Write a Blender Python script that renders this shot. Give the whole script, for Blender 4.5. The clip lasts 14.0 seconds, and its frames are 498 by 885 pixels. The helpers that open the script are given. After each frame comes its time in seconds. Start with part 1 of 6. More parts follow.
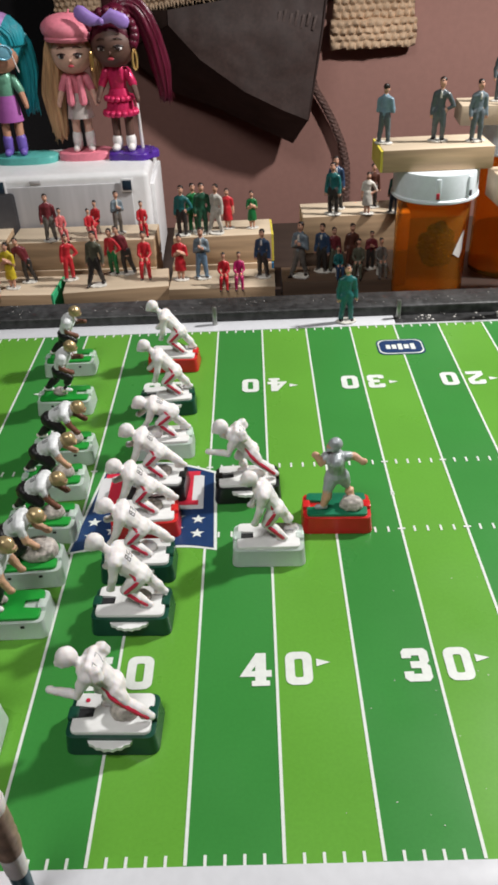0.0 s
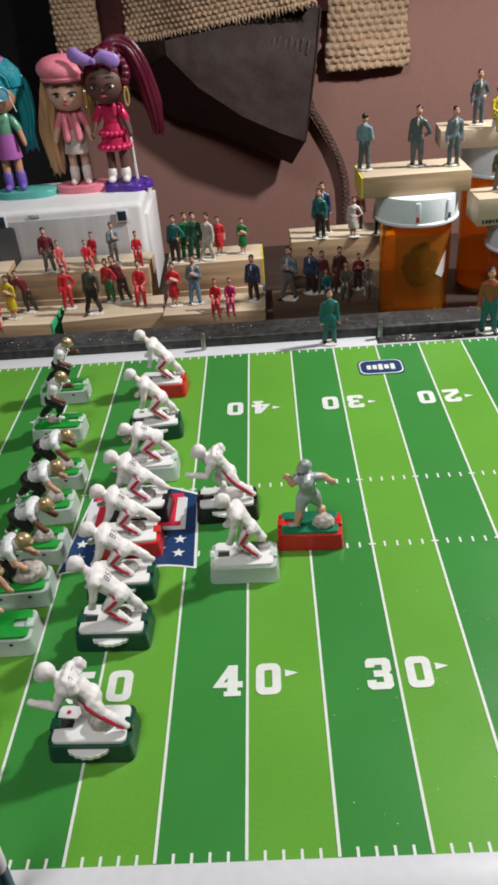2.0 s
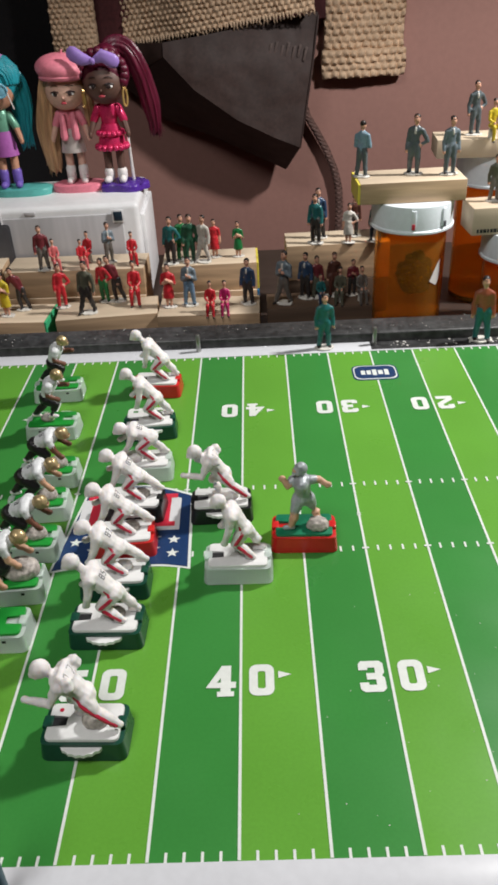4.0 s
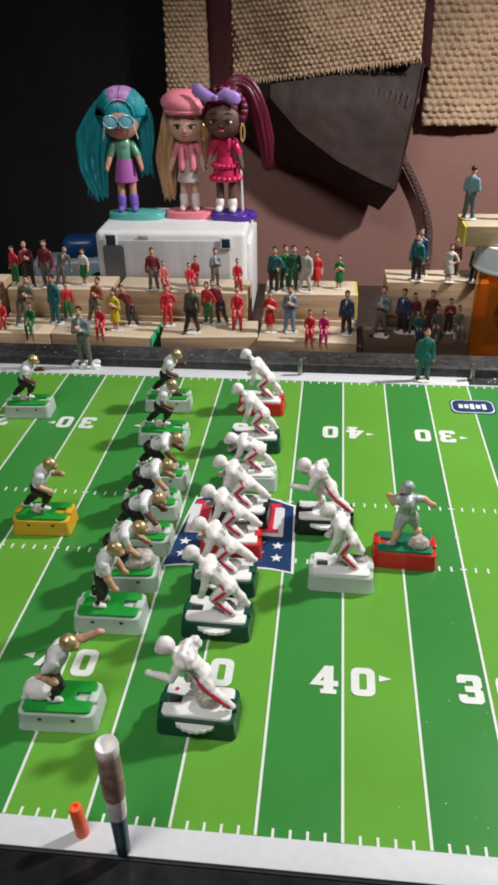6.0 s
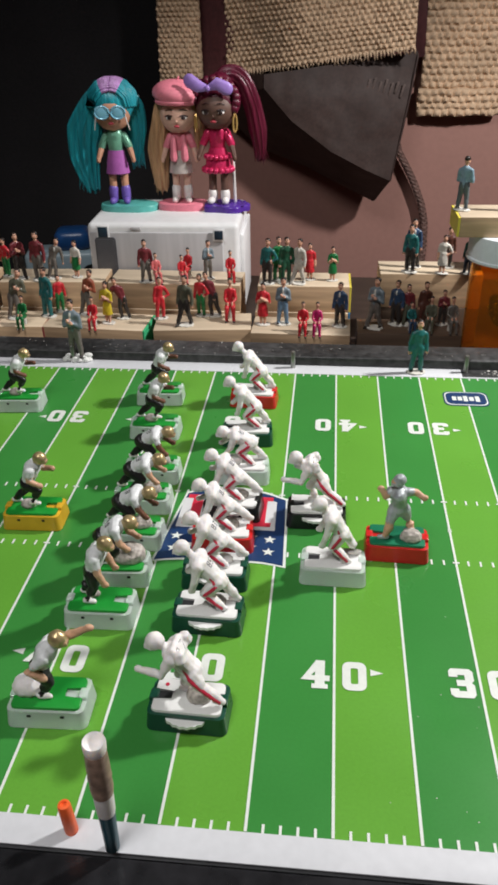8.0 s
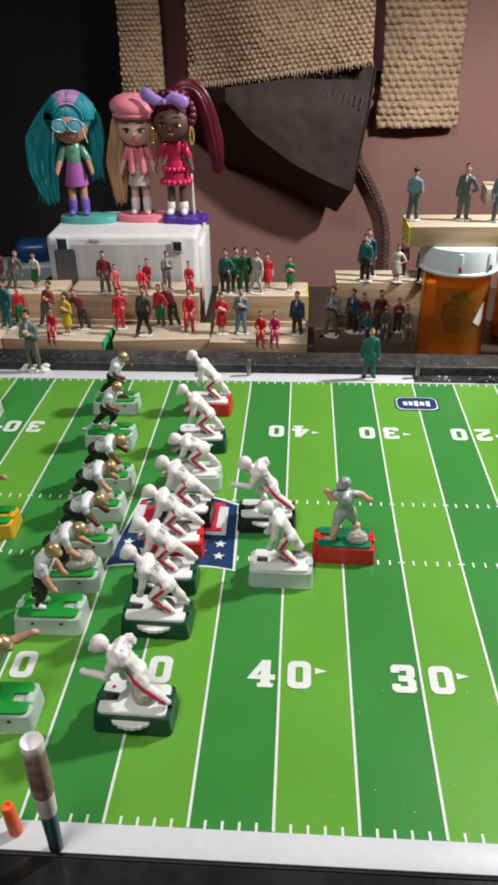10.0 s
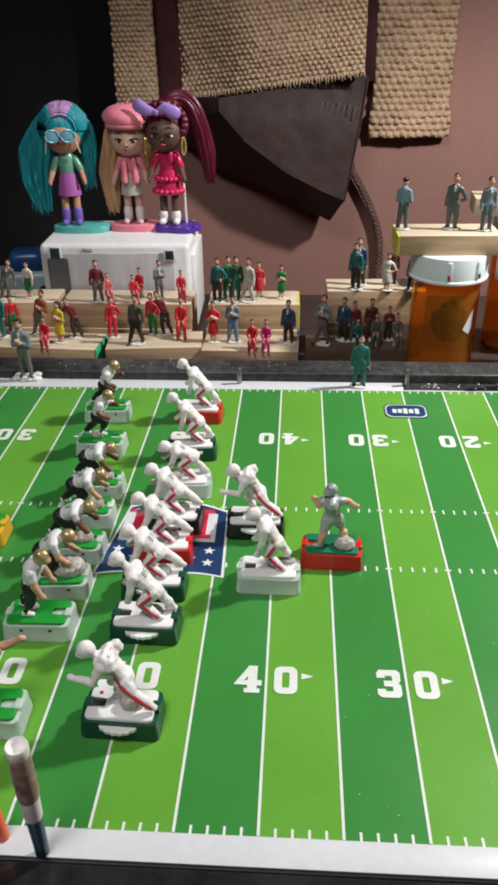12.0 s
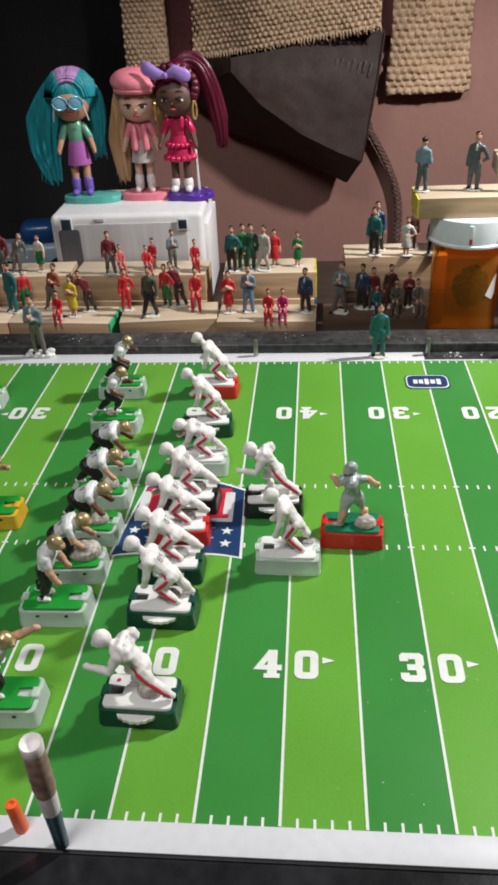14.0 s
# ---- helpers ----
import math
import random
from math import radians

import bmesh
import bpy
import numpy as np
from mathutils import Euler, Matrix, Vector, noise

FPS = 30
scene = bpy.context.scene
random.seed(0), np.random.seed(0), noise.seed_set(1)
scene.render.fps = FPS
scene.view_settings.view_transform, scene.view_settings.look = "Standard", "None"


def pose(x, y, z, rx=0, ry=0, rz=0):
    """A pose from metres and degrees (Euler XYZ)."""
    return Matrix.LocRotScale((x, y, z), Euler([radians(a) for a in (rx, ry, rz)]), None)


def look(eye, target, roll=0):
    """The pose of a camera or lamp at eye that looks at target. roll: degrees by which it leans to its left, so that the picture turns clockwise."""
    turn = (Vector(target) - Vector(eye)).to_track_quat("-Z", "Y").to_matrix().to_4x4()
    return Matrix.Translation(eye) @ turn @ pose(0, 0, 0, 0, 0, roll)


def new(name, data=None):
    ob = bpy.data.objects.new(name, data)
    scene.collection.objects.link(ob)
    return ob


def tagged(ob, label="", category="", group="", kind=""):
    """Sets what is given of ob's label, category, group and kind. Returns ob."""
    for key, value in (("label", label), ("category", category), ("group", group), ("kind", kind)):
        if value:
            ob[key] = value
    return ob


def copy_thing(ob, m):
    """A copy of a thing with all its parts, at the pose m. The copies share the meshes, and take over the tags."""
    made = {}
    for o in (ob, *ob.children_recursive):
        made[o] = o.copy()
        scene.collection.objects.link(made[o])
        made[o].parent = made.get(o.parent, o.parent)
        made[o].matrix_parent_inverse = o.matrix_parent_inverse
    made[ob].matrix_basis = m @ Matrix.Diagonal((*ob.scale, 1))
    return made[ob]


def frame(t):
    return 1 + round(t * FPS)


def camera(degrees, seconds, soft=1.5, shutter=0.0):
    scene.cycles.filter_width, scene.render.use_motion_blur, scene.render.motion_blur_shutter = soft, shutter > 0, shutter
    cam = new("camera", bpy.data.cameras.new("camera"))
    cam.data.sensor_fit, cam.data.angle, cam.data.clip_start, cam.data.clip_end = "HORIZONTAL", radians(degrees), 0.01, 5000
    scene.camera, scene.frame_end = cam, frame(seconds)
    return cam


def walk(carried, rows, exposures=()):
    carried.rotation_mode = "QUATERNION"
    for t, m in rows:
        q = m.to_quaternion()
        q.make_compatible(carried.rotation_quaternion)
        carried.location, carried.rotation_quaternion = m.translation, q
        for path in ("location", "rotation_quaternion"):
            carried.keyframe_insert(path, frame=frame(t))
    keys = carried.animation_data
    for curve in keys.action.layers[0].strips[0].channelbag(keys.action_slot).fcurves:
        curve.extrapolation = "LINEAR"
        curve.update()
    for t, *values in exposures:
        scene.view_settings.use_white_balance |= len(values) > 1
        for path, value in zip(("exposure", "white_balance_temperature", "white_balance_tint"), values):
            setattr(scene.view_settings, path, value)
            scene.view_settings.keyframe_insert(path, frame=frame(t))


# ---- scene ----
from mathutils import bvhtree

cam = camera(35.4, 14.0, soft=3.1)
PATH = [
    (0, (0.0480, -0.1025, 0.1960), (0.0394, 0.3123, -0.0830), -2.63),
    (0.5, (0.0545, -0.1112, 0.2032), (0.0475, 0.3076, -0.0699), -2.78),
    (0.8, (0.0630, -0.1150, 0.2080), (0.0530, 0.3138, -0.0680), -4.10),
    (1, (0.0659, -0.1148, 0.2095), (0.0464, 0.3042, -0.0626), -5.23),
    (1.5, (0.0666, -0.1159, 0.2097), (0.0428, 0.3043, -0.0602), -5.42),
    (2, (0.0658, -0.1145, 0.2078), (0.0455, 0.3050, -0.0635), -4.92),
    (2.2, (0.0652, -0.1117, 0.2064), (0.0506, 0.3055, -0.0689), -4.45),
    (4.3, (0.0597, -0.1182, 0.2078), (0.0467, 0.3044, -0.0591), -2.76),
    (4.5, (0.0551, -0.1215, 0.2079), (0.0367, 0.3027, -0.0562), -2.22),
    (5, (0.0437, -0.1342, 0.2096), (-0.0036, 0.2947, -0.0430), -1.58),
    (5.5, (0.0435, -0.1317, 0.2078), (0.0017, 0.2954, -0.0490), -1.15),
    (6, (0.0408, -0.1368, 0.2096), (-0.0082, 0.2938, -0.0397), -0.98),
    (6.5, (0.0398, -0.1365, 0.2086), (-0.0078, 0.2940, -0.0412), -0.60),
    (7, (0.0402, -0.1358, 0.2082), (-0.0072, 0.2939, -0.0429), -0.61),
    (7.5, (0.0414, -0.1349, 0.2083), (-0.0043, 0.2951, -0.0429), -0.74),
    (8, (0.0429, -0.1344, 0.2089), (-0.0038, 0.2940, -0.0447), -1.08),
    (8.5, (0.0445, -0.1350, 0.2092), (0.0011, 0.2959, -0.0408), -1.04),
    (9, (0.0555, -0.1402, 0.2120), (0.0149, 0.2920, -0.0360), -2.08),
    (9.2, (0.0536, -0.1389, 0.2098), (0.0180, 0.2929, -0.0398), -1.45),
    (11.5, (0.0581, -0.1424, 0.2111), (0.0295, 0.2932, -0.0326), -0.76),
    (12, (0.0587, -0.1423, 0.2115), (0.0296, 0.2932, -0.0323), -0.90),
    (12.5, (0.0625, -0.1416, 0.2127), (0.0241, 0.2918, -0.0337), -2.30),
    (13, (0.0617, -0.1427, 0.2128), (0.0231, 0.2916, -0.0319), -2.09),
    (13.5, (0.0623, -0.1391, 0.2115), (0.0243, 0.2923, -0.0383), -2.27),
    (14, (0.0597, -0.1319, 0.2114), (0.0178, 0.2917, -0.0509), -2.84),
]
walk(cam, [(t, look(eye, target, roll)) for t, eye, target, roll in PATH], [(0, -0.05), (0.5, -0.13), (2.2, -0.16), (4.3, -0.13), (5.0, -0.10), (5.6, 0.0), (14.0, 0.0)])

# ---- light ----
world = bpy.data.worlds.new("room_dim")
world.use_nodes = True
scene.world = world
world.node_tree.nodes["Background"].inputs[0].default_value = (1.0, 0.93, 0.88, 1)
world.node_tree.nodes["Background"].inputs[1].default_value = 0.02


def area_lamp(name, eye, target, size, power, colour):
    lamp = bpy.data.lights.new(name, "AREA")
    lamp.shape, lamp.size, lamp.energy, lamp.color = "DISK", size, power, colour
    ob = new(name, lamp)
    ob.matrix_world = look(eye, target)
    return ob


bulb = bpy.data.lights.new("desk_lamp_bulb", "SPOT")   # a bulb under a wide shade that points down
bulb.spot_size, bulb.spot_blend = radians(155), 0.42
bulb.energy, bulb.shadow_soft_size, bulb.color = 25.6, 0.028, (1.0, 0.975, 0.95)
new("desk_lamp_bulb", bulb).location = (0.50, 0.38, 0.50)
# soft fill added high in front of the board; no fixture belongs to it
area_lamp("ceiling_lamp_light", (-0.15, -0.35, 1.00), (-0.08, -0.10, 0.0), 0.35, 6.6, (1.0, 0.985, 0.97))

# ---- materials ----
def material(name, colour, rough=0.5, metal=0.0, grain=0.0, grain_size=200.0, stain=0.0, stain_size=20.0, bump=0.0, bump_size=None, spec=0.5,
             transmit=0.0, ior=1.45, alpha=1.0, subsurface=0.0, stretch=(1, 1, 1), island=0.0, coat=0.0):
    """A surface with two scales of variation in its colour, and fine relief."""
    m = bpy.data.materials.new(name)
    m.use_nodes = True
    nodes, links = m.node_tree.nodes, m.node_tree.links
    b = nodes["Principled BSDF"]
    b.inputs["Roughness"].default_value = rough
    b.inputs["Metallic"].default_value = metal
    b.inputs["Specular IOR Level"].default_value = spec
    b.inputs["Transmission Weight"].default_value = transmit
    b.inputs["IOR"].default_value = ior
    b.inputs["Alpha"].default_value = alpha
    b.inputs["Coat Weight"].default_value = coat
    b.inputs["Coat Roughness"].default_value = 0.12
    if subsurface:
        b.inputs["Subsurface Weight"].default_value = subsurface
        b.inputs["Subsurface Radius"].default_value = (0.004, 0.003, 0.002)
        b.inputs["Subsurface Scale"].default_value = 0.5
    coords = nodes.new("ShaderNodeTexCoord")
    mapping = nodes.new("ShaderNodeMapping")
    mapping.inputs["Scale"].default_value = stretch
    links.new(coords.outputs["Object"], mapping.inputs["Vector"])

    def noise_at(scale, detail):
        n = nodes.new("ShaderNodeTexNoise")
        n.inputs["Scale"].default_value, n.inputs["Detail"].default_value = scale, detail
        links.new(mapping.outputs["Vector"], n.inputs["Vector"])
        return n

    out = None
    hue = nodes.new("ShaderNodeRGB")
    hue.outputs[0].default_value = (*colour, 1)
    out = hue.outputs[0]
    for amount, size, detail in ((grain, grain_size, 3.0), (stain, stain_size, 5.0)):
        if amount:
            n = noise_at(size, detail)
            ramp = nodes.new("ShaderNodeMapRange")
            ramp.inputs["From Min"].default_value, ramp.inputs["From Max"].default_value = 0.3, 0.7
            ramp.inputs["To Min"].default_value, ramp.inputs["To Max"].default_value = 1 - amount, 1 + amount * 0.5
            links.new(n.outputs["Fac"], ramp.inputs["Value"])
            mix = nodes.new("ShaderNodeVectorMath")
            mix.operation = "SCALE"
            links.new(out, mix.inputs[0])
            links.new(ramp.outputs["Result"], mix.inputs["Scale"])
            out = mix.outputs[0]
    if island:
        info = nodes.new("ShaderNodeObjectInfo")
        ramp = nodes.new("ShaderNodeMapRange")
        ramp.inputs["To Min"].default_value, ramp.inputs["To Max"].default_value = 1 - island, 1 + island * 0.4
        links.new(info.outputs["Random"], ramp.inputs["Value"])
        mix = nodes.new("ShaderNodeVectorMath")
        mix.operation = "SCALE"
        links.new(out, mix.inputs[0])
        links.new(ramp.outputs["Result"], mix.inputs["Scale"])
        out = mix.outputs[0]
    links.new(out, b.inputs["Base Color"])
    if grain or stain:
        n = noise_at(stain_size * 2.3, 4.0)
        ramp = nodes.new("ShaderNodeMapRange")
        ramp.inputs["To Min"].default_value, ramp.inputs["To Max"].default_value = max(rough - 0.12, 0.03), min(rough + 0.12, 1)
        links.new(n.outputs["Fac"], ramp.inputs["Value"])
        links.new(ramp.outputs["Result"], b.inputs["Roughness"])
    if bump:
        n = noise_at(bump_size or grain_size, 4.0)
        bm_node = nodes.new("ShaderNodeBump")
        bm_node.inputs["Strength"].default_value, bm_node.inputs["Distance"].default_value = bump, 0.0006
        links.new(n.outputs["Fac"], bm_node.inputs["Height"])
        links.new(bm_node.outputs["Normal"], b.inputs["Normal"])
    return m


TURF_DARK = material("turf_print_dark", (0.042, 0.232, 0.044), 0.32, grain=0.05, grain_size=900, stain=0.10, stain_size=14, bump=0.04, bump_size=60)
TURF_LIGHT = material("turf_print_light", (0.120, 0.345, 0.040), 0.30, grain=0.05, grain_size=900, stain=0.10, stain_size=14, bump=0.04, bump_size=60)
PRINT_WHITE = material("white_print", (0.70, 0.73, 0.69), 0.4, grain=0.06, grain_size=500, stain=0.05, stain_size=30)
BORDER_WHITE = material("border_white", (0.60, 0.61, 0.64), 0.32, grain=0.04, grain_size=300, stain=0.08, stain_size=12)
PRINT_BLUE = material("blue_print", (0.014, 0.042, 0.125), 0.35, grain=0.1, grain_size=400)
PRINT_RED = material("red_print", (0.60, 0.03, 0.06), 0.35, grain=0.06, grain_size=400)
PRINT_GREY = material("pale_grey_print", (0.62, 0.62, 0.63), 0.35, grain=0.05, grain_size=400)
BLACK_METAL = material("black_enamelled_metal", (0.016, 0.016, 0.018), 0.22, grain=0.3, grain_size=180, stain=0.5, stain_size=25, bump=0.25, bump_size=240)
BLACK_DUSTY = material("dusty_black_metal", (0.052, 0.052, 0.053), 0.42, grain=0.55, grain_size=260, stain=0.6, stain_size=30, bump=0.5, bump_size=300)
STEEL = material("dull_steel", (0.42, 0.42, 0.40), 0.35, metal=0.9, grain=0.2, grain_size=400, stain=0.3, stain_size=80)
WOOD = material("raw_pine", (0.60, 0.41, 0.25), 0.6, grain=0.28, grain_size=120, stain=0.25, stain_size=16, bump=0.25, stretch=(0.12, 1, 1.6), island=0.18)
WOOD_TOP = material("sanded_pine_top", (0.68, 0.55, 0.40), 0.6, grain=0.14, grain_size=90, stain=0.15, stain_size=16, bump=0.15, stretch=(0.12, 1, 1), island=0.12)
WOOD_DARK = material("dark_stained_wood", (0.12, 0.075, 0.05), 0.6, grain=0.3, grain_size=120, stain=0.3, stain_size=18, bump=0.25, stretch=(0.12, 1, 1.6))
TABLE = material("dark_table_top", (0.05, 0.032, 0.025), 0.5, grain=0.3, grain_size=60, stain=0.3, stain_size=6, stretch=(0.2, 1, 1))
WALL = material("mauve_wall_paint", (0.37, 0.194, 0.162), 0.75, grain=0.05, grain_size=120, stain=0.07, stain_size=3, bump=0.12, bump_size=90)
DARK_CLOTH = material("black_curtain_cloth", (0.0075, 0.0065, 0.008), 0.95, grain=0.3, grain_size=300, stain=0.3, stain_size=5, bump=0.3)
CEILING = material("ceiling_paint", (0.55, 0.50, 0.46), 0.9, grain=0.05, grain_size=40, stain=0.05, stain_size=3)

PAINTS = {
    "teal": (0.02, 0.13, 0.13), "red": (0.52, 0.025, 0.035), "green": (0.015, 0.15, 0.045), "rust": (0.28, 0.075, 0.04), "grey": (0.14, 0.125, 0.11),
    "yellow": (0.55, 0.42, 0.03), "maroon": (0.16, 0.028, 0.035), "char": (0.035, 0.03, 0.028), "olive": (0.10, 0.10, 0.07), "slate": (0.16, 0.20, 0.23),
    "blue": (0.13, 0.21, 0.30), "navy": (0.03, 0.06, 0.12), "white": (0.66, 0.62, 0.56), "pink": (0.60, 0.14, 0.14), "dkgreen": (0.02, 0.08, 0.045),
    "stone": (0.50, 0.47, 0.42), "brown": (0.09, 0.035, 0.025), "suit": (0.09, 0.11, 0.12), "sky": (0.19, 0.29, 0.36), "magenta": (0.45, 0.02, 0.12),
}
PAINT = {key: material("paint_" + key, rgb, 0.34, grain=0.12, grain_size=700, stain=0.12, stain_size=150, bump=0.2, bump_size=900) for key, rgb in PAINTS.items()}
SKIN = material("painted_flesh", (0.60, 0.32, 0.22), 0.5, grain=0.1, grain_size=700)
HAIR = material("painted_black_hair", (0.018, 0.012, 0.010), 0.45, grain=0.2, grain_size=700)
FIG_BASE = material("pale_plastic_disc", (0.62, 0.60, 0.55), 0.45, grain=0.08, grain_size=400, stain=0.15, stain_size=90)
PLAYER_WHITE = material("white_player_plastic", (0.80, 0.765, 0.76), 0.58, grain=0.07, grain_size=420, stain=0.14, stain_size=130, bump=0.3, bump_size=420, subsurface=0.25, spec=0.35)
STRIPE_RED = material("red_trouser_stripe", (0.52, 0.018, 0.055), 0.45, grain=0.15, grain_size=700)
INK = material("black_ink", (0.02, 0.02, 0.022), 0.5, grain=0.1, grain_size=700)
MOUND = material("speckled_grey_plastic", (0.50, 0.45, 0.41), 0.5, grain=0.45, grain_size=650, stain=0.3, stain_size=200, bump=0.5, bump_size=600)
JERSEY = material("pale_blue_white_jersey", (0.68, 0.70, 0.71), 0.45, grain=0.1, grain_size=600, stain=0.15, stain_size=150)
BLACK_PANTS = material("black_trouser_paint", (0.014, 0.013, 0.014), 0.4, grain=0.2, grain_size=600)
GOLD = material("gold_helmet_paint", (0.50, 0.38, 0.20), 0.34, metal=0.6, grain=0.2, grain_size=600)
TAN_SKIN = material("tan_arm_paint", (0.58, 0.34, 0.22), 0.5, grain=0.1, grain_size=700)
DARK_SKIN = material("brown_arm_paint", (0.16, 0.065, 0.04), 0.5, grain=0.1, grain_size=700)
SILVER = material("silver_player_paint", (0.38, 0.41, 0.43), 0.5, metal=0.3, grain=0.15, grain_size=600)
BASE_CLEAR = material("frosted_clear_plastic", (0.90, 1.0, 0.95), 0.30, transmit=0.6, ior=1.10)
BASE_GREEN = material("dark_green_plastic", (0.010, 0.060, 0.038), 0.30, grain=0.12, grain_size=300)
BASE_BLACK = material("black_plastic", (0.012, 0.013, 0.013), 0.32, grain=0.12, grain_size=300)
BASE_RED = material("red_plastic", (0.55, 0.022, 0.022), 0.30, grain=0.08, grain_size=300, subsurface=0.1)
BASE_YELLOW = material("yellow_plastic", (0.66, 0.38, 0.03), 0.32, grain=0.08, grain_size=300)
PLATE_GREEN = material("bright_green_plastic", (0.015, 0.27, 0.035), 0.34, grain=0.08, grain_size=300)
PLATE_TEAL = material("deep_green_plastic", (0.012, 0.17, 0.085), 0.34, grain=0.08, grain_size=300)
PLATE_WHITE = material("white_plastic_plate", (0.74, 0.74, 0.73), 0.34, grain=0.04, grain_size=300, stain=0.06, stain_size=80)
AMBER = material("amber_bottle_plastic", (1.0, 0.49, 0.085), 0.08, transmit=0.90, ior=1.15)
CAP_WHITE = material("white_ribbed_cap_plastic", (0.74, 0.80, 0.84), 0.4, grain=0.05, grain_size=300, stain=0.05, stain_size=50)
PAPER = material("paper_label", (0.72, 0.70, 0.66), 0.7, grain=0.06, grain_size=300, stain=0.06)
CRUMBS = material("dark_brown_contents", (0.028, 0.010, 0.006), 0.8, grain=0.5, grain_size=300, stain=0.3, stain_size=80)
TRAILER_WHITE = material("white_trailer_plastic", (0.74, 0.74, 0.75), 0.4, grain=0.04, grain_size=200, stain=0.08, stain_size=30)
TRAILER_GREY = material("grey_trailer_side", (0.46, 0.45, 0.46), 0.45, grain=0.08, grain_size=160, stain=0.14, stain_size=40, stretch=(1, 1, 0.1))
TRAILER_DARK = material("dark_grey_door_plastic", (0.075, 0.075, 0.085), 0.4, grain=0.1, grain_size=200)
WINDOW_DARK = material("dark_blue_window", (0.02, 0.035, 0.055), 0.15, grain=0.05, grain_size=200)
PYLON = material("orange_pylon_plastic", (0.85, 0.13, 0.03), 0.45, grain=0.08, grain_size=400, stain=0.12, stain_size=150)
YARN = material("beige_yarn", (0.60, 0.43, 0.29), 0.9, grain=0.2, grain_size=260, stain=0.18, stain_size=18, bump=0.6, bump_size=500)
BAG = material("dark_brown_cloth", (0.048, 0.027, 0.023), 0.6, grain=0.25, grain_size=200, stain=0.3, stain_size=12, bump=0.5, bump_size=60)
MAROON_CLOTH = material("dark_maroon_cloth", (0.075, 0.018, 0.020), 0.85, grain=0.25, grain_size=200, stain=0.3, stain_size=15, bump=0.4)
CORD = material("braided_brown_cord", (0.17, 0.095, 0.08), 0.7, grain=0.5, grain_size=180, stain=0.2, stain_size=40, bump=0.5)
GLUE = material("white_glue_lump", (0.75, 0.75, 0.73), 0.4, grain=0.1, grain_size=200, stain=0.1, bump=0.6, bump_size=300)

# ---- shape helpers ----
def part(name, bm, mats, parent=None, label="", smooth=True):
    """Links a bmesh as one mesh object under a thing or a part."""
    me = bpy.data.meshes.new(name)
    bmesh.ops.recalc_face_normals(bm, faces=bm.faces[:])
    if smooth:
        for f in bm.faces:
            f.smooth = True
    bm.to_mesh(me)
    bm.free()
    for m in mats if isinstance(mats, (list, tuple)) else [mats]:
        me.materials.append(m)
    if smooth:
        me.set_sharp_from_angle(angle=radians(42))
    ob = new(name, me)
    if parent is not None:
        ob.parent = parent
    if label:
        tagged(ob, label)
    return ob


def share(ob, m, parent=None):
    """Another object on the same mesh."""
    o = new(ob.name.split(".")[0], ob.data)
    o.matrix_basis = m
    o.parent = parent
    return o


def thing(name, m, label, category, group="", kind=""):
    ob = new(name)
    ob.empty_display_size = 0.01
    ob.matrix_basis = m
    return tagged(ob, label, category, group, kind)


def mark(faces, slot):
    for f in faces:
        f.material_index = slot


def box(bm, size, at=(0, 0, 0), turn=(0, 0, 0), slot=0, bevel=0.0, segments=2):
    m = pose(*at, *turn) @ Matrix.Diagonal((*size, 1))
    made = bmesh.ops.create_cube(bm, size=1.0, matrix=m)["verts"]
    faces = list({f for v in made for f in v.link_faces})
    mark(faces, slot)
    if bevel:
        edges = list({e for v in made for e in v.link_edges})
        got = bmesh.ops.bevel(bm, geom=edges, offset=bevel, segments=segments, profile=0.5, affect="EDGES")
        mark(got["faces"], slot)
    return made


def ring(centre, axis, radius, count, squash=1.0, ref=None):
    axis = Vector(axis).normalized()
    ref = Vector(ref or ((0, 0, 1) if abs(axis.z) < 0.9 else (1, 0, 0)))
    side = axis.cross(ref).normalized()
    up = side.cross(axis).normalized()
    return [Vector(centre) + radius * (math.cos(a) * side + squash * math.sin(a) * up) for a in (2 * math.pi * k / count for k in range(count))]


def tube(bm, points, radii, slot=0, count=8, squash=1.0, ref=None, round_ends=True):
    """A limb along points, with its own radius at each and rounded ends."""
    pts = [Vector(p) for p in points]
    radii = list(radii)
    if round_ends:
        d0, d1 = (pts[0] - pts[1]).normalized(), (pts[-1] - pts[-2]).normalized()
        first = [pts[0] + d0 * radii[0] * k for k in (0.92, 0.65)]
        last = [pts[-1] + d1 * radii[-1] * k for k in (0.65, 0.92)]
        r_in = [radii[0] * 0.38, radii[0] * 0.76]
        r_out = [radii[-1] * 0.76, radii[-1] * 0.38]
        pts, radii = first + pts + last, r_in + radii + r_out
    loops = []
    for k, p in enumerate(pts):
        axis = pts[min(k + 1, len(pts) - 1)] - pts[max(k - 1, 0)]
        loops.append([bm.verts.new(v) for v in ring(p, axis, radii[k], count, squash, ref)])
    faces = []
    for a, b in zip(loops, loops[1:]):
        for k in range(count):
            faces.append(bm.faces.new((a[k], a[(k + 1) % count], b[(k + 1) % count], b[k])))
    faces.append(bm.faces.new(loops[0]))
    faces.append(bm.faces.new(loops[-1][::-1]))
    mark(faces, slot)
    return faces


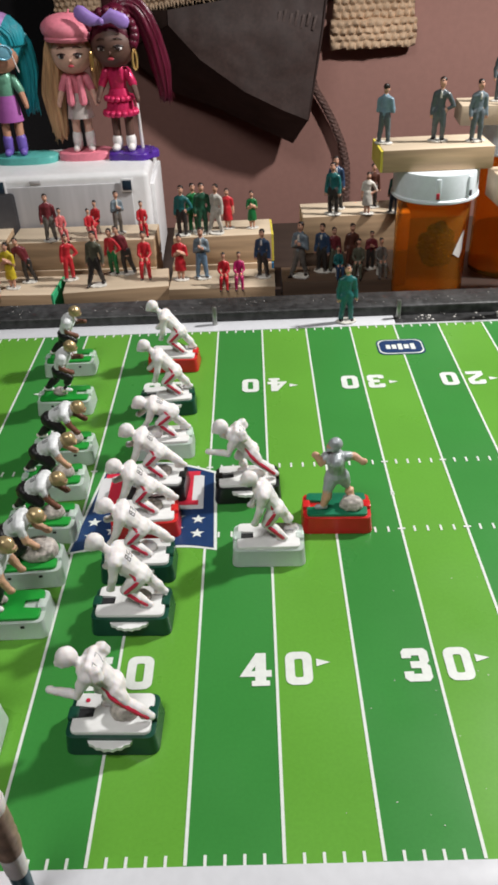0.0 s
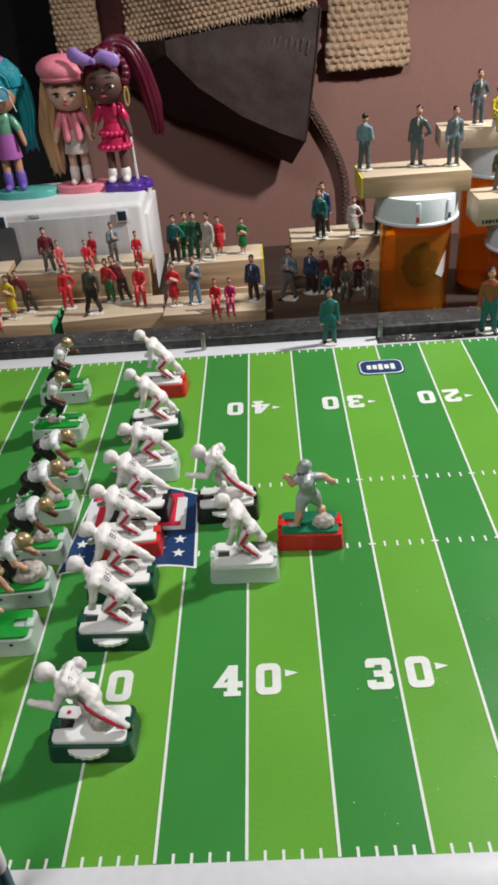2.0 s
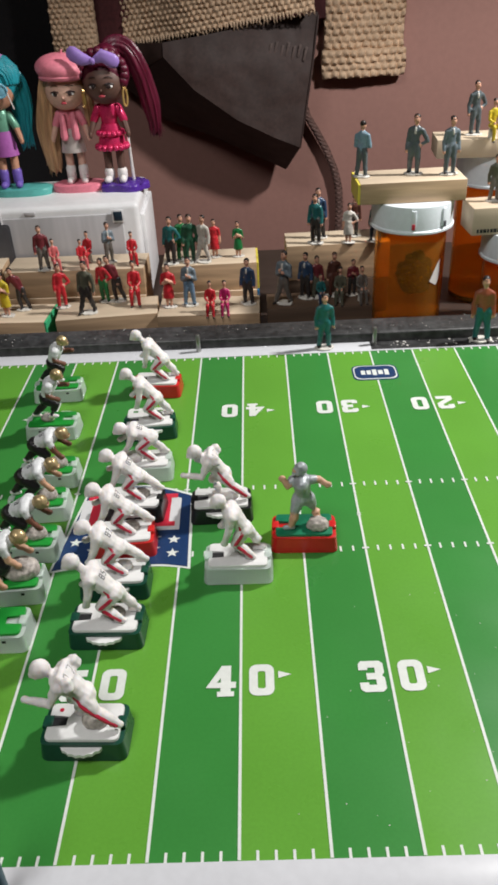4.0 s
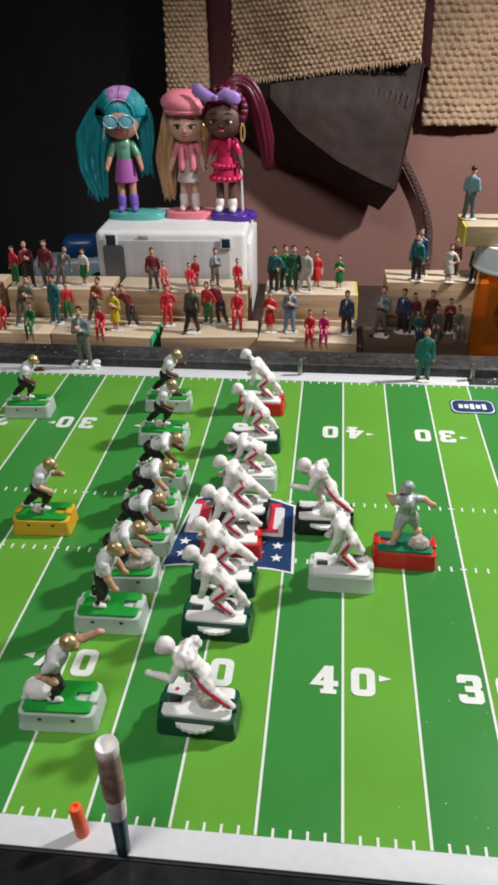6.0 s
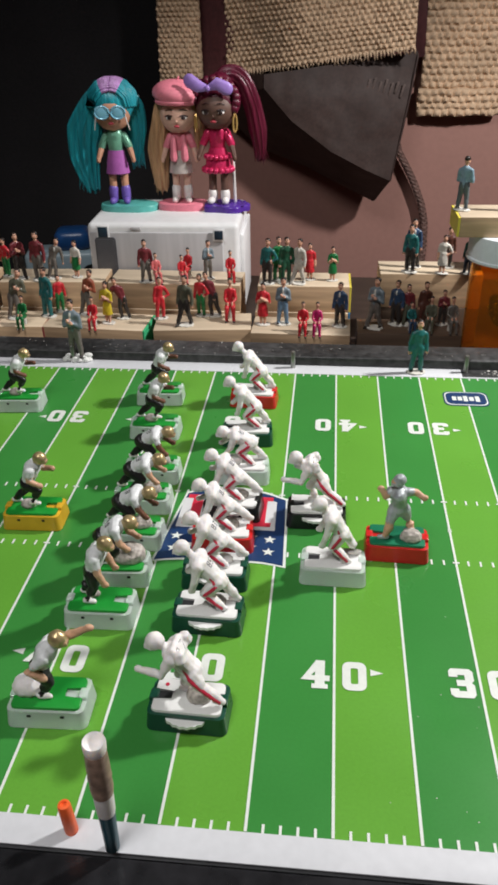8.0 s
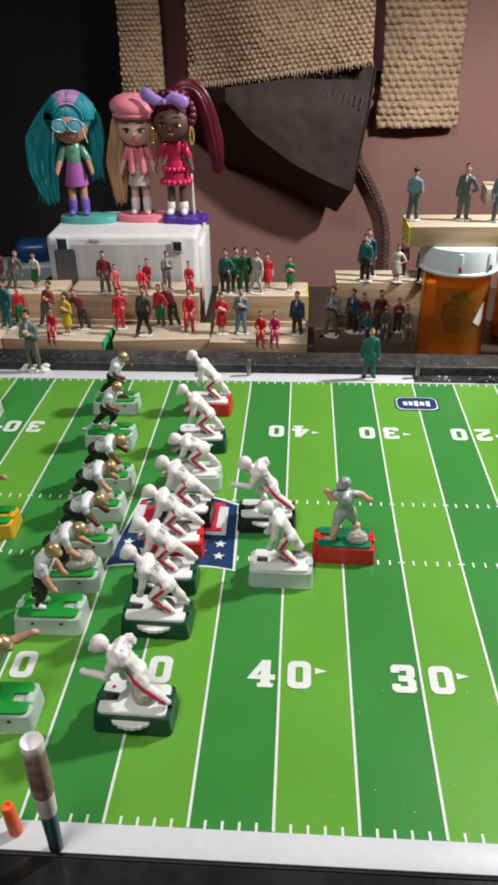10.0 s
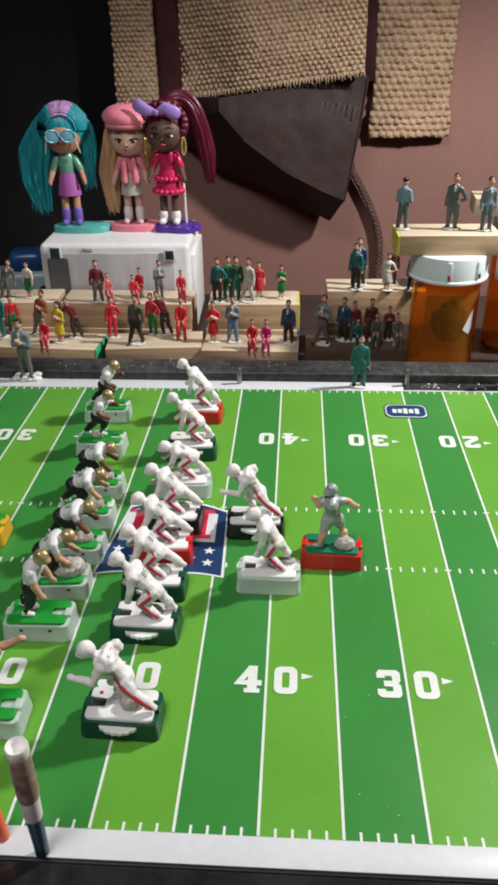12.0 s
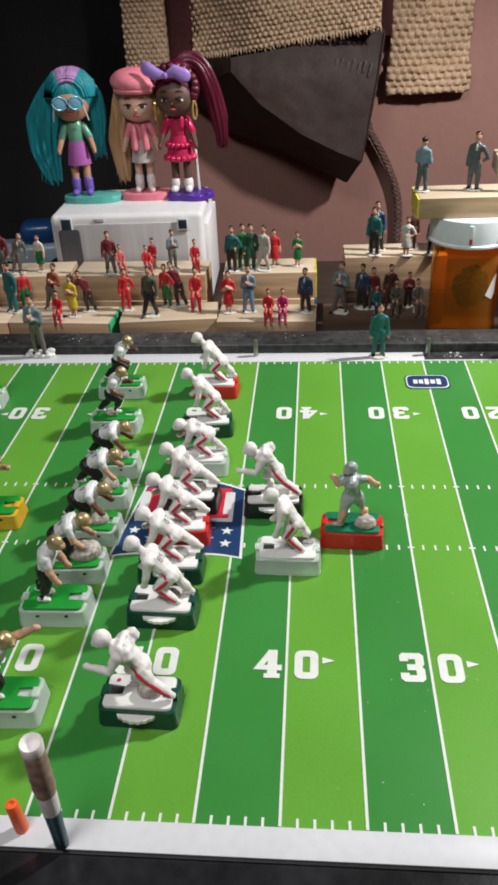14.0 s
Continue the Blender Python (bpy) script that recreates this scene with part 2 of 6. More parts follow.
def ball(bm, at, radius, slot=0, scale=(1, 1, 1), turn=(0, 0, 0), u=12, v=8):
    m = pose(*at, *turn) @ Matrix.Diagonal((*scale, 1))
    made = bmesh.ops.create_uvsphere(bm, u_segments=u, v_segments=v, radius=radius, matrix=m)["verts"]
    mark({f for w in made for f in w.link_faces}, slot)
    return made


def lathe(bm, profile, slot=0, count=32, at=(0, 0, 0)):
    """A round body from (radius, height) pairs, bottom to top."""
    loops = [[bm.verts.new((at[0] + r * math.cos(2 * math.pi * k / count), at[1] + r * math.sin(2 * math.pi * k / count), at[2] + z)) for k in range(count)] for r, z in profile]
    faces = []
    for a, b in zip(loops, loops[1:]):
        faces += [bm.faces.new((a[k], a[(k + 1) % count], b[(k + 1) % count], b[k])) for k in range(count)]
    faces.append(bm.faces.new(loops[0][::-1]))
    faces.append(bm.faces.new(loops[-1]))
    mark(faces, slot)
    return faces


def slab(bm, outline, z0, z1, slot=0):
    """A flat plate from an outline in x and y."""
    low = [bm.verts.new((x, y, z0)) for x, y in outline]
    top = [bm.verts.new((x, y, z1)) for x, y in outline]
    n = len(outline)
    faces = [bm.faces.new(top), bm.faces.new(low[::-1])]
    faces += [bm.faces.new((low[k], low[(k + 1) % n], top[(k + 1) % n], top[k])) for k in range(n)]
    mark(faces, slot)
    return faces


def fuse(b, voxel, rough=0.0, grain=0.5):
    """Melts overlapping limbs into one moulded skin that keeps their paints; gives the skin and a tree of its faces."""
    tree = bvhtree.BVHTree.FromBMesh(b)
    b.faces.ensure_lookup_table()
    slots = [f.material_index for f in b.faces]
    me = bpy.data.meshes.new("skin")
    b.to_mesh(me)
    b.free()
    ob = new("skin", me)
    mod = ob.modifiers.new("melt", "REMESH")
    mod.mode, mod.voxel_size = "VOXEL", voxel
    mod = ob.modifiers.new("soften", "SMOOTH")
    mod.factor, mod.iterations = 0.5, 2
    ev = ob.evaluated_get(bpy.context.evaluated_depsgraph_get())
    out = bmesh.new()
    out.from_mesh(ev.to_mesh())
    ev.to_mesh_clear()
    bpy.data.objects.remove(ob)
    bpy.data.meshes.remove(me)
    for f in out.faces:
        f.material_index = slots[tree.find_nearest(f.calc_center_median())[2]]
    if rough:
        out.normal_update()
        for v in out.verts:
            v.co += v.normal * rough * noise.noise(v.co * grain)
    return out, bvhtree.BVHTree.FromBMesh(out)


# ---- room ----
TABLE_Z = -0.036
bm = bmesh.new()
box(bm, (1.7, 1.02, 0.03), (0.05, 0.09, TABLE_Z - 0.015), bevel=0.002)
table = thing("table", pose(0, 0, 0), "dark brown wooden table under the game board", "table")
part("table_top", bm, TABLE, table)
for sx in (-0.74, 0.84):
    for sy in (-0.37, 0.55):
        bm = bmesh.new()
        box(bm, (0.05, 0.05, 0.684), (sx, sy, TABLE_Z - 0.03 - 0.342), bevel=0.003)
        part("leg", bm, TABLE, table)
WALL_Y = 1.118


def wall_slab(name, size, at, mat, label):
    w = bmesh.new()
    box(w, size, at)
    return tagged(part(name, w, mat, smooth=False), label, name.split("_")[0], kind="structure")


wall_slab("wall_north", (3.2, 0.1, 2.9), (0, WALL_Y + 0.05, 0.70), WALL, "mauve painted plaster wall behind the table")
wall_slab("wall_east", (0.1, 3.2, 2.9), (1.65, -0.42, 0.70), WALL, "mauve painted plaster side wall")
wall_slab("wall_west", (0.1, 3.2, 2.9), (-1.65, -0.42, 0.70), WALL, "mauve painted plaster side wall")
wall_slab("wall_south", (3.2, 0.1, 2.9), (0, -2.07, 0.70), WALL, "mauve painted plaster wall")
wall_slab("ceiling", (3.4, 3.3, 0.1), (0, -0.42, 2.2), CEILING, "plain off-white ceiling")
wall_slab("floor", (3.4, 3.3, 0.1), (0, -0.42, -0.80), TABLE, "dark wooden floor")

# ---- the game board ----
S = 0.025          # five yards
W = 0.304          # sideline to sideline
HALF = 12 * S
board = thing("football_game_board", pose(0, 0, 0), "football game board with green striped field and black metal rim", "board game")
bm = bmesh.new()
for k in range(-12, 12):
    vs = [bm.verts.new(v) for v in ((k * S, 0, 0), ((k + 1) * S, 0, 0), ((k + 1) * S, W, 0), (k * S, W, 0))]
    bm.faces.new(vs).material_index = k % 2
bmesh.ops.remove_doubles(bm, verts=bm.verts[:], dist=1e-6)
part("playing_field", bm, [TURF_LIGHT, TURF_DARK], board, "green field printed in light and dark stripes", smooth=False)
bm = bmesh.new()
box(bm, (2 * HALF + 0.024, 0.324, 0.004), (0, 0.1537, -0.0022), bevel=0.0002)
part("metal_sheet", bm, BORDER_WHITE, board)
for x0, x1, y0, y1, z, mat, words in ((-HALF - 0.01, HALF + 0.01, -0.0093, 0.0, 0.0, BORDER_WHITE, "white printed sideline border"), (-HALF - 0.01, 0.1265, W, W + 0.0125, 0.0, BORDER_WHITE, "white printed sideline border"),
                                      (0.1267, HALF + 0.01, W + 0.0018, W + 0.0125, 0.0, BLACK_DUSTY, "bare black strip with crumbs"), (0.1267, HALF + 0.01, W, W + 0.0017, 0.0, BORDER_WHITE, "thin white edge line")):
    bm = bmesh.new()
    box(bm, (x1 - x0, y1 - y0, 0.0006), ((x0 + x1) / 2, (y0 + y1) / 2, z), bevel=0.0001)
    part("border", bm, mat, board, words)
bm = bmesh.new()
box(bm, (0.0009, W - 0.0006, 0.00012), (0, 0, 0))
line = part("yard_line", bm, PRINT_WHITE, board, smooth=False)
line.matrix_basis = pose(0, W / 2, 0.0001)
for k in range(-10, 11):
    if k:
        share(line, pose(k * S, W / 2, 0.0001), board)
# one-yard ticks along the sidelines and hash marks
bm = bmesh.new()
for k in range(-50, 51):
    if k % 5:
        for y, length in ((0.0014, 0.0029), (W - 0.0016, 0.0029), (0.1262, 0.0031), (0.1704, 0.0031)):
            box(bm, (0.0008, length, 0.00012), (k * S / 5, y, 0.0001))
for k in range(-10, 11):
    for y in (0.1262, 0.1704):
        box(bm, (0.0028, 0.0009, 0.00012), (k * S, y, 0.00022))
    if abs(k) == 4:
        for turn in (45, -45):
            box(bm, (0.0022, 0.0005, 0.00012), (k * S, 0.1483, 0.00022), (0, 0, turn))
tagged(part("tick_marking", bm, PRINT_WHITE, board, smooth=False), kind="stuff")


def stroke(bm, points, width, z=0.0, rise=0.00012):
    """A flat stroke of even width along a line."""
    pts = [Vector((x, y)) for x, y in points]
    left, right = [], []
    for k, p in enumerate(pts):
        d0 = (pts[k] - pts[k - 1]).normalized() if k else (pts[1] - pts[0]).normalized()
        d1 = (pts[k + 1] - pts[k]).normalized() if k + 1 < len(pts) else d0
        n0, n1 = Vector((-d0.y, d0.x)), Vector((-d1.y, d1.x))
        m = (n0 + n1).normalized()
        m *= min(1.0 / max(m.dot(n0), 0.5), 1.6) * width / 2
        left.append(bm.verts.new((*(p + m), z + rise)))
        right.append(bm.verts.new((*(p - m), z + rise)))
    for k in range(len(pts) - 1):
        bm.faces.new((left[k], right[k], right[k + 1], left[k + 1]))


DIGIT = {   # millimetres, block letters with cut corners
    "1": [(-2.6, 6.5), (1.6, 6.5), (1.6, -3.9), (3.2, -3.9), (3.2, -6.5), (-3.2, -6.5), (-3.2, -3.9), (-1.6, -3.9), (-1.6, 3.9), (-3.2, 3.9)],
    "2": [(-4.2, 5.2), (-3.0, 6.5), (3.0, 6.5), (4.2, 5.2), (4.2, 0.8), (-0.6, -3.2), (-0.6, -3.7), (4.2, -3.7), (4.2, -6.5), (-4.2, -6.5), (-4.2, -2.6), (1.2, 2.0), (1.2, 3.6), (-1.2, 3.6), (-1.2, 2.2), (-4.2, 2.2)],
    "3": [(-4.2, 5.2), (-3.2, 6.5), (3.0, 6.5), (4.2, 5.3), (4.2, 1.2), (3.3, 0.2), (4.2, -0.8), (4.2, -5.2), (3.0, -6.5), (-3.0, -6.5), (-4.3, -5.2), (-4.3, -2.6), (-1.3, -2.6), (-1.3, -3.6), (1.2, -3.6), (1.2, -1.4), (-1.8, -1.4), (-1.8, 1.3), (1.2, 1.3), (1.2, 3.6), (-1.2, 3.6), (-1.2, 2.6), (-4.2, 2.6)],
    "5": [(-4.0, 6.5), (3.9, 6.5), (3.9, 3.7), (-1.0, 3.7), (-1.0, 1.9), (2.9, 1.9), (4.2, 0.6), (4.2, -5.2), (3.0, -6.5), (-3.0, -6.5), (-4.2, -5.2), (-4.2, -2.7), (-1.2, -2.7), (-1.2, -3.7), (1.2, -3.7), (1.2, -0.7), (-4.0, -0.7)],
}


def corners(w, h, r, n=4):
    pts = []
    for cx, cy, a0 in ((w - r, h - r, 0), (r - w, h - r, 90), (r - w, r - h, 180), (w - r, r - h, 270)):
        pts += [(cx + r * math.cos(radians(a0 + 90 * k / n)), cy + r * math.sin(radians(a0 + 90 * k / n))) for k in range(n + 1)]
    return pts


def digit(ch):
    """A wide block digit about 9 mm by 13 mm."""
    b = bmesh.new()
    if ch == "0":
        out = [b.verts.new((x, y, 0.00012)) for x, y in corners(0.0042, 0.0065, 0.0026)]
        hole = [b.verts.new((x, y, 0.00012)) for x, y in corners(0.0013, 0.0036, 0.0007)]
        for k in range(len(out)):
            j = (k + 1) % len(out)
            b.faces.new((out[k], out[j], hole[j], hole[k]))
    elif ch == "4":
        stroke(b, [(0.0012, -0.0062), (0.0012, 0.0064)], 0.0034)
        stroke(b, [(0.0006, 0.0052), (-0.0036, -0.0018), (0.0046, -0.0018)], 0.0026, 0.00002)
        stroke(b, [(-0.0016, -0.0055), (0.0040, -0.0055)], 0.0020, 0.00004)
    else:
        b.faces.new([b.verts.new((x / 1000, y / 1000, 0.00012)) for x, y in DIGIT[ch]])
    return b


for far in (False, True):
    for k in range(-8, 9, 2):
        value = str(50 - 5 * abs(k))
        for n, ch in enumerate(value):
            off = (-0.0062, 0.0070)[n]
            x, y, rot = (k * S + off, 0.0610, 0) if not far else (k * S - off, W - 0.0640, 180)
            part("yard_number", digit(ch), PRINT_WHITE, board, smooth=False).matrix_basis = pose(x, y, 0.0001, 0, 0, rot)
        if k:
            sign = 1 if k > 0 else -1
            bm = bmesh.new()
            slab(bm, [(0, -0.0015), (0.0044, 0.0), (0, 0.0015)], 0, 0.00012)
            x = k * S + sign * 0.0126
            part("number_arrow", bm, PRINT_WHITE, board, smooth=False).matrix_basis = pose(x, 0.063 if not far else W - 0.065, 0.0001, 0, 0, 0 if sign > 0 else 180)

# centre emblem: a shield of plain blue, white and red shapes
def arc(x0, x1, y0, rise, n=10):
    return [(x0 + (x1 - x0) * k / n, y0 + rise * math.sin(math.pi * k / n)) for k in range(n + 1)]


emblem = thing("centre_emblem", pose(0.0012, 0, 0), "", "")
emblem.parent = board
for key in ("label", "category"):
    if key in emblem:
        del emblem[key]


def shield(grow, z, slot_mat, name, low=0.1185, top=0.1660):
    b = bmesh.new()
    w0, w1 = 0.0272 + grow, 0.0258 + grow
    outline = arc(-w0, 0, low - grow, 0.0022) + arc(0, w0, low - grow, 0.0022)[1:] + [(w1, top + grow)] + arc(w1, -w1, top + grow, 0.0085)[1:]
    slab(b, outline[:-1], z, z + 0.0001)
    return part(name, b, slot_mat, emblem, smooth=False)


shield(0.0012, 0.00012, PRINT_WHITE, "shield_edge")
shield(0.0, 0.00026, PRINT_BLUE, "shield_blue")
bm = bmesh.new()
slab(bm, [(-0.0222, 0.1420), (0.0222, 0.1420), (0.0218, 0.1640)] + arc(0.0218, -0.0218, 0.1640, 0.0070)[1:-1] + [(-0.0218, 0.1640)], 0.0004, 0.0005)
part("shield_panel", bm, PRINT_GREY, emblem, smooth=False)
for x in (-0.0150, 0.0, 0.0150):
    bm = bmesh.new()
    foot, neck = 0.0050, 0.0024
    slab(bm, [(x - foot, 0.1445), (x + foot, 0.1445), (x + foot, 0.1475), (x + neck, 0.1475), (x + neck, 0.1645), (x + foot, 0.1645), (x + foot, 0.1675), (x - foot, 0.1675), (x - foot, 0.1645), (x - neck, 0.1645), (x - neck, 0.1475), (x - foot, 0.1475)], 0.00052, 0.0006)
    part("red_block", bm, PRINT_RED, emblem, smooth=False)
bm = bmesh.new()
slab(bm, [((0.0028 if k % 2 == 0 else 0.00115) * math.sin(math.pi * k / 5), (0.0028 if k % 2 == 0 else 0.00115) * math.cos(math.pi * k / 5)) for k in range(10)], 0, 0.0001)
star = part("star", bm, PRINT_WHITE, emblem, smooth=False)
star.matrix_basis = pose(-0.0205, 0.1355, 0.0004)
for x, y in ((-0.0205, 0.1270), (-0.0125, 0.1300), (0.0125, 0.1300), (0.0205, 0.1355), (0.0205, 0.1270), (0.0125, 0.1370)):
    share(star, pose(x, y, 0.0004), emblem)
# maker's badge, upside down from this side
badge = new("maker_badge")
badge.parent = board
badge.matrix_basis = pose(0.1245, 0.2765, 0.0)


for name, w, h, z, mat in (("badge_rim", 0.0127, 0.0088, 0.00012, PRINT_BLUE), ("badge_edge", 0.0120, 0.0080, 0.00024, PRINT_WHITE), ("badge_panel", 0.0113, 0.0072, 0.00036, PRINT_BLUE)):
    bm = bmesh.new()
    slab(bm, corners(w, h, 0.004), z, z + 0.0001)
    part(name, bm, mat, badge, smooth=False)
for x, w, h in ((-0.0068, 0.0024, 0.0048), (-0.0036, 0.0024, 0.0048), (-0.0004, 0.0024, 0.0066), (0.0030, 0.0026, 0.0048), (0.0064, 0.0024, 0.0066)):
    bm = bmesh.new()
    box(bm, (w, h, 0.0001), (x, -0.0005, 0.00052))
    part("badge_bar", bm, PRINT_WHITE, badge, smooth=False)
# black rim
bm = bmesh.new()
box(bm, (2 * HALF + 0.06, 0.030, 0.034), (0, -0.0093 - 0.015, -0.0180), bevel=0.0012, segments=3)
part("near_rim", bm, BLACK_METAL, board, "glossy black metal rim")
bm = bmesh.new()
box(bm, (2 * HALF + 0.06, 0.0215, 0.0415), (0, 0.3165 + 0.0107, -0.0145), bevel=0.0014, segments=3)
part("far_rim", bm, BLACK_DUSTY, board, "dusty black metal rim with vent holes")
for s in (-1, 1):
    bm = bmesh.new()
    box(bm, (0.020, 0.345, 0.036), (s * (HALF + 0.020), 0.153, -0.0165), bevel=0.0012)
    part("side_rim", bm, BLACK_METAL, board)
bm = bmesh.new()
box(bm, (0.0012, 0.0006, 0.0012), (0, 0, 0), bevel=0.0002)
hole = part("vent_hole", bm, INK, board)
hole.matrix_basis = pose(0.004, 0.3164, 0.0022)
for k in range(1, 7):
    share(hole, pose(0.004 + 0.0028 * k, 0.3164, 0.0022), board)

# ---- toy player bases ----
BL, BD, BH = 0.0268, 0.0162, 0.0072


def outline_u():
    """The plate's outline, with a slot open to its front end."""
    x, y, r = BL / 2 - 0.0020, BD / 2 - 0.0014, 0.0016
    pts = corners(x, y, r, 3)
    keep = [p for p in pts if not (p[0] > x - 0.0005 and abs(p[1]) < 0.002)]
    first = keep[:4]
    rest = keep[4:]
    return first + rest + [(x, -0.0019), (x - 0.0062, -0.0019), (x - 0.0062, 0.0019), (x, 0.0019)]


def player_base(body_mat, plate_mat, label, dial=False):
    base = thing("player_base", pose(0, 0, 0), label, "game base", "toy player bases on the field")
    b = bmesh.new()
    # a hollow-looking skirt, wider at its foot
    foot = corners(BL / 2, BD / 2, 0.0024, 4)
    top = corners(BL / 2 - 0.0006, BD / 2 - 0.0006, 0.0022, 4)
    lip = corners(BL / 2 - 0.0015, BD / 2 - 0.0015, 0.0016, 4)
    rows = [[b.verts.new((*p, z)) for p in some] for some, z in ((foot, 0.0), (foot, 0.0006), (top, BH - 0.0010), (top, BH - 0.0003), (lip, BH))]
    n = len(foot)
    for r0, r1 in zip(rows, rows[1:]):
        for k in range(n):
            b.faces.new((r0[k], r0[(k + 1) % n], r1[(k + 1) % n], r1[k]))
    b.faces.new(rows[-1])
    b.faces.new(rows[0][::-1])
    for s in (-1, 1):
        box(b, (0.0030, 0.0044, 0.0022), (s * (BL / 2 - 0.0019), 0, BH + 0.0003), bevel=0.0006)
    part("body", b, body_mat, base)
    b = bmesh.new()
    slab(b, outline_u(), BH - 0.0001, BH + 0.0011)
    edges = [e for e in b.edges if all(v.co.z > BH for v in e.verts)]
    bmesh.ops.bevel(b, geom=edges, offset=0.0003, segments=2, profile=0.5, affect="EDGES")
    part("plate", b, plate_mat, base)
    if plate_mat is PLATE_WHITE:
        b = bmesh.new()
        box(b, (0.0060, 0.0034, 0.0004), (BL / 2 - 0.0052, 0, BH + 0.0002))
        part("plate_slot", b, INK, base)
    for x in (-0.0052, 0.0058):
        b = bmesh.new()
        box(b, (0.0013, 0.0004, 0.0009), (x, -BD / 2 + 0.0004, 0.0052), bevel=0.0001)
        part("clip_slot", b, INK, base)
    if dial:
        b = bmesh.new()
        n = 48
        slab(b, [((0.0090 + (0.0004 if k % 2 else 0)) * math.cos(2 * math.pi * k / n), (0.0090 + (0.0004 if k % 2 else 0)) * math.sin(2 * math.pi * k / n) + 0.0012) for k in range(n)], 0.0046, 0.0058)
        part("dial", b, PLATE_WHITE, base, "white scalloped steering dial")
    return base


BASE_MAKE = {
    "clear": lambda: player_base(BASE_CLEAR, PLATE_GREEN, "frosted clear plastic player base with bright green plate on the field"),
    "clear_white": lambda: player_base(BASE_CLEAR, PLATE_WHITE, "frosted clear plastic player base with white plate on the field"),
    "green": lambda: player_base(BASE_GREEN, PLATE_WHITE, "dark green plastic player base with white plate and dial", True),
    "black": lambda: player_base(BASE_BLACK, PLATE_WHITE, "black plastic player base with white plate and dial", True),
    "red": lambda: player_base(BASE_RED, PLATE_WHITE, "red plastic player base with white plate on the field"),
    "red_green": lambda: player_base(BASE_RED, PLATE_TEAL, "red plastic player base with deep green plate on the field"),
    "yellow": lambda: player_base(BASE_YELLOW, PLATE_GREEN, "yellow plastic player base with bright green plate on the field"),
}
BASE_FIRST = {}


def put_base(kind, m):
    if kind not in BASE_FIRST:
        BASE_FIRST[kind] = BASE_MAKE[kind]()
        BASE_FIRST[kind].matrix_basis = m
        return BASE_FIRST[kind]
    return copy_thing(BASE_FIRST[kind], m)


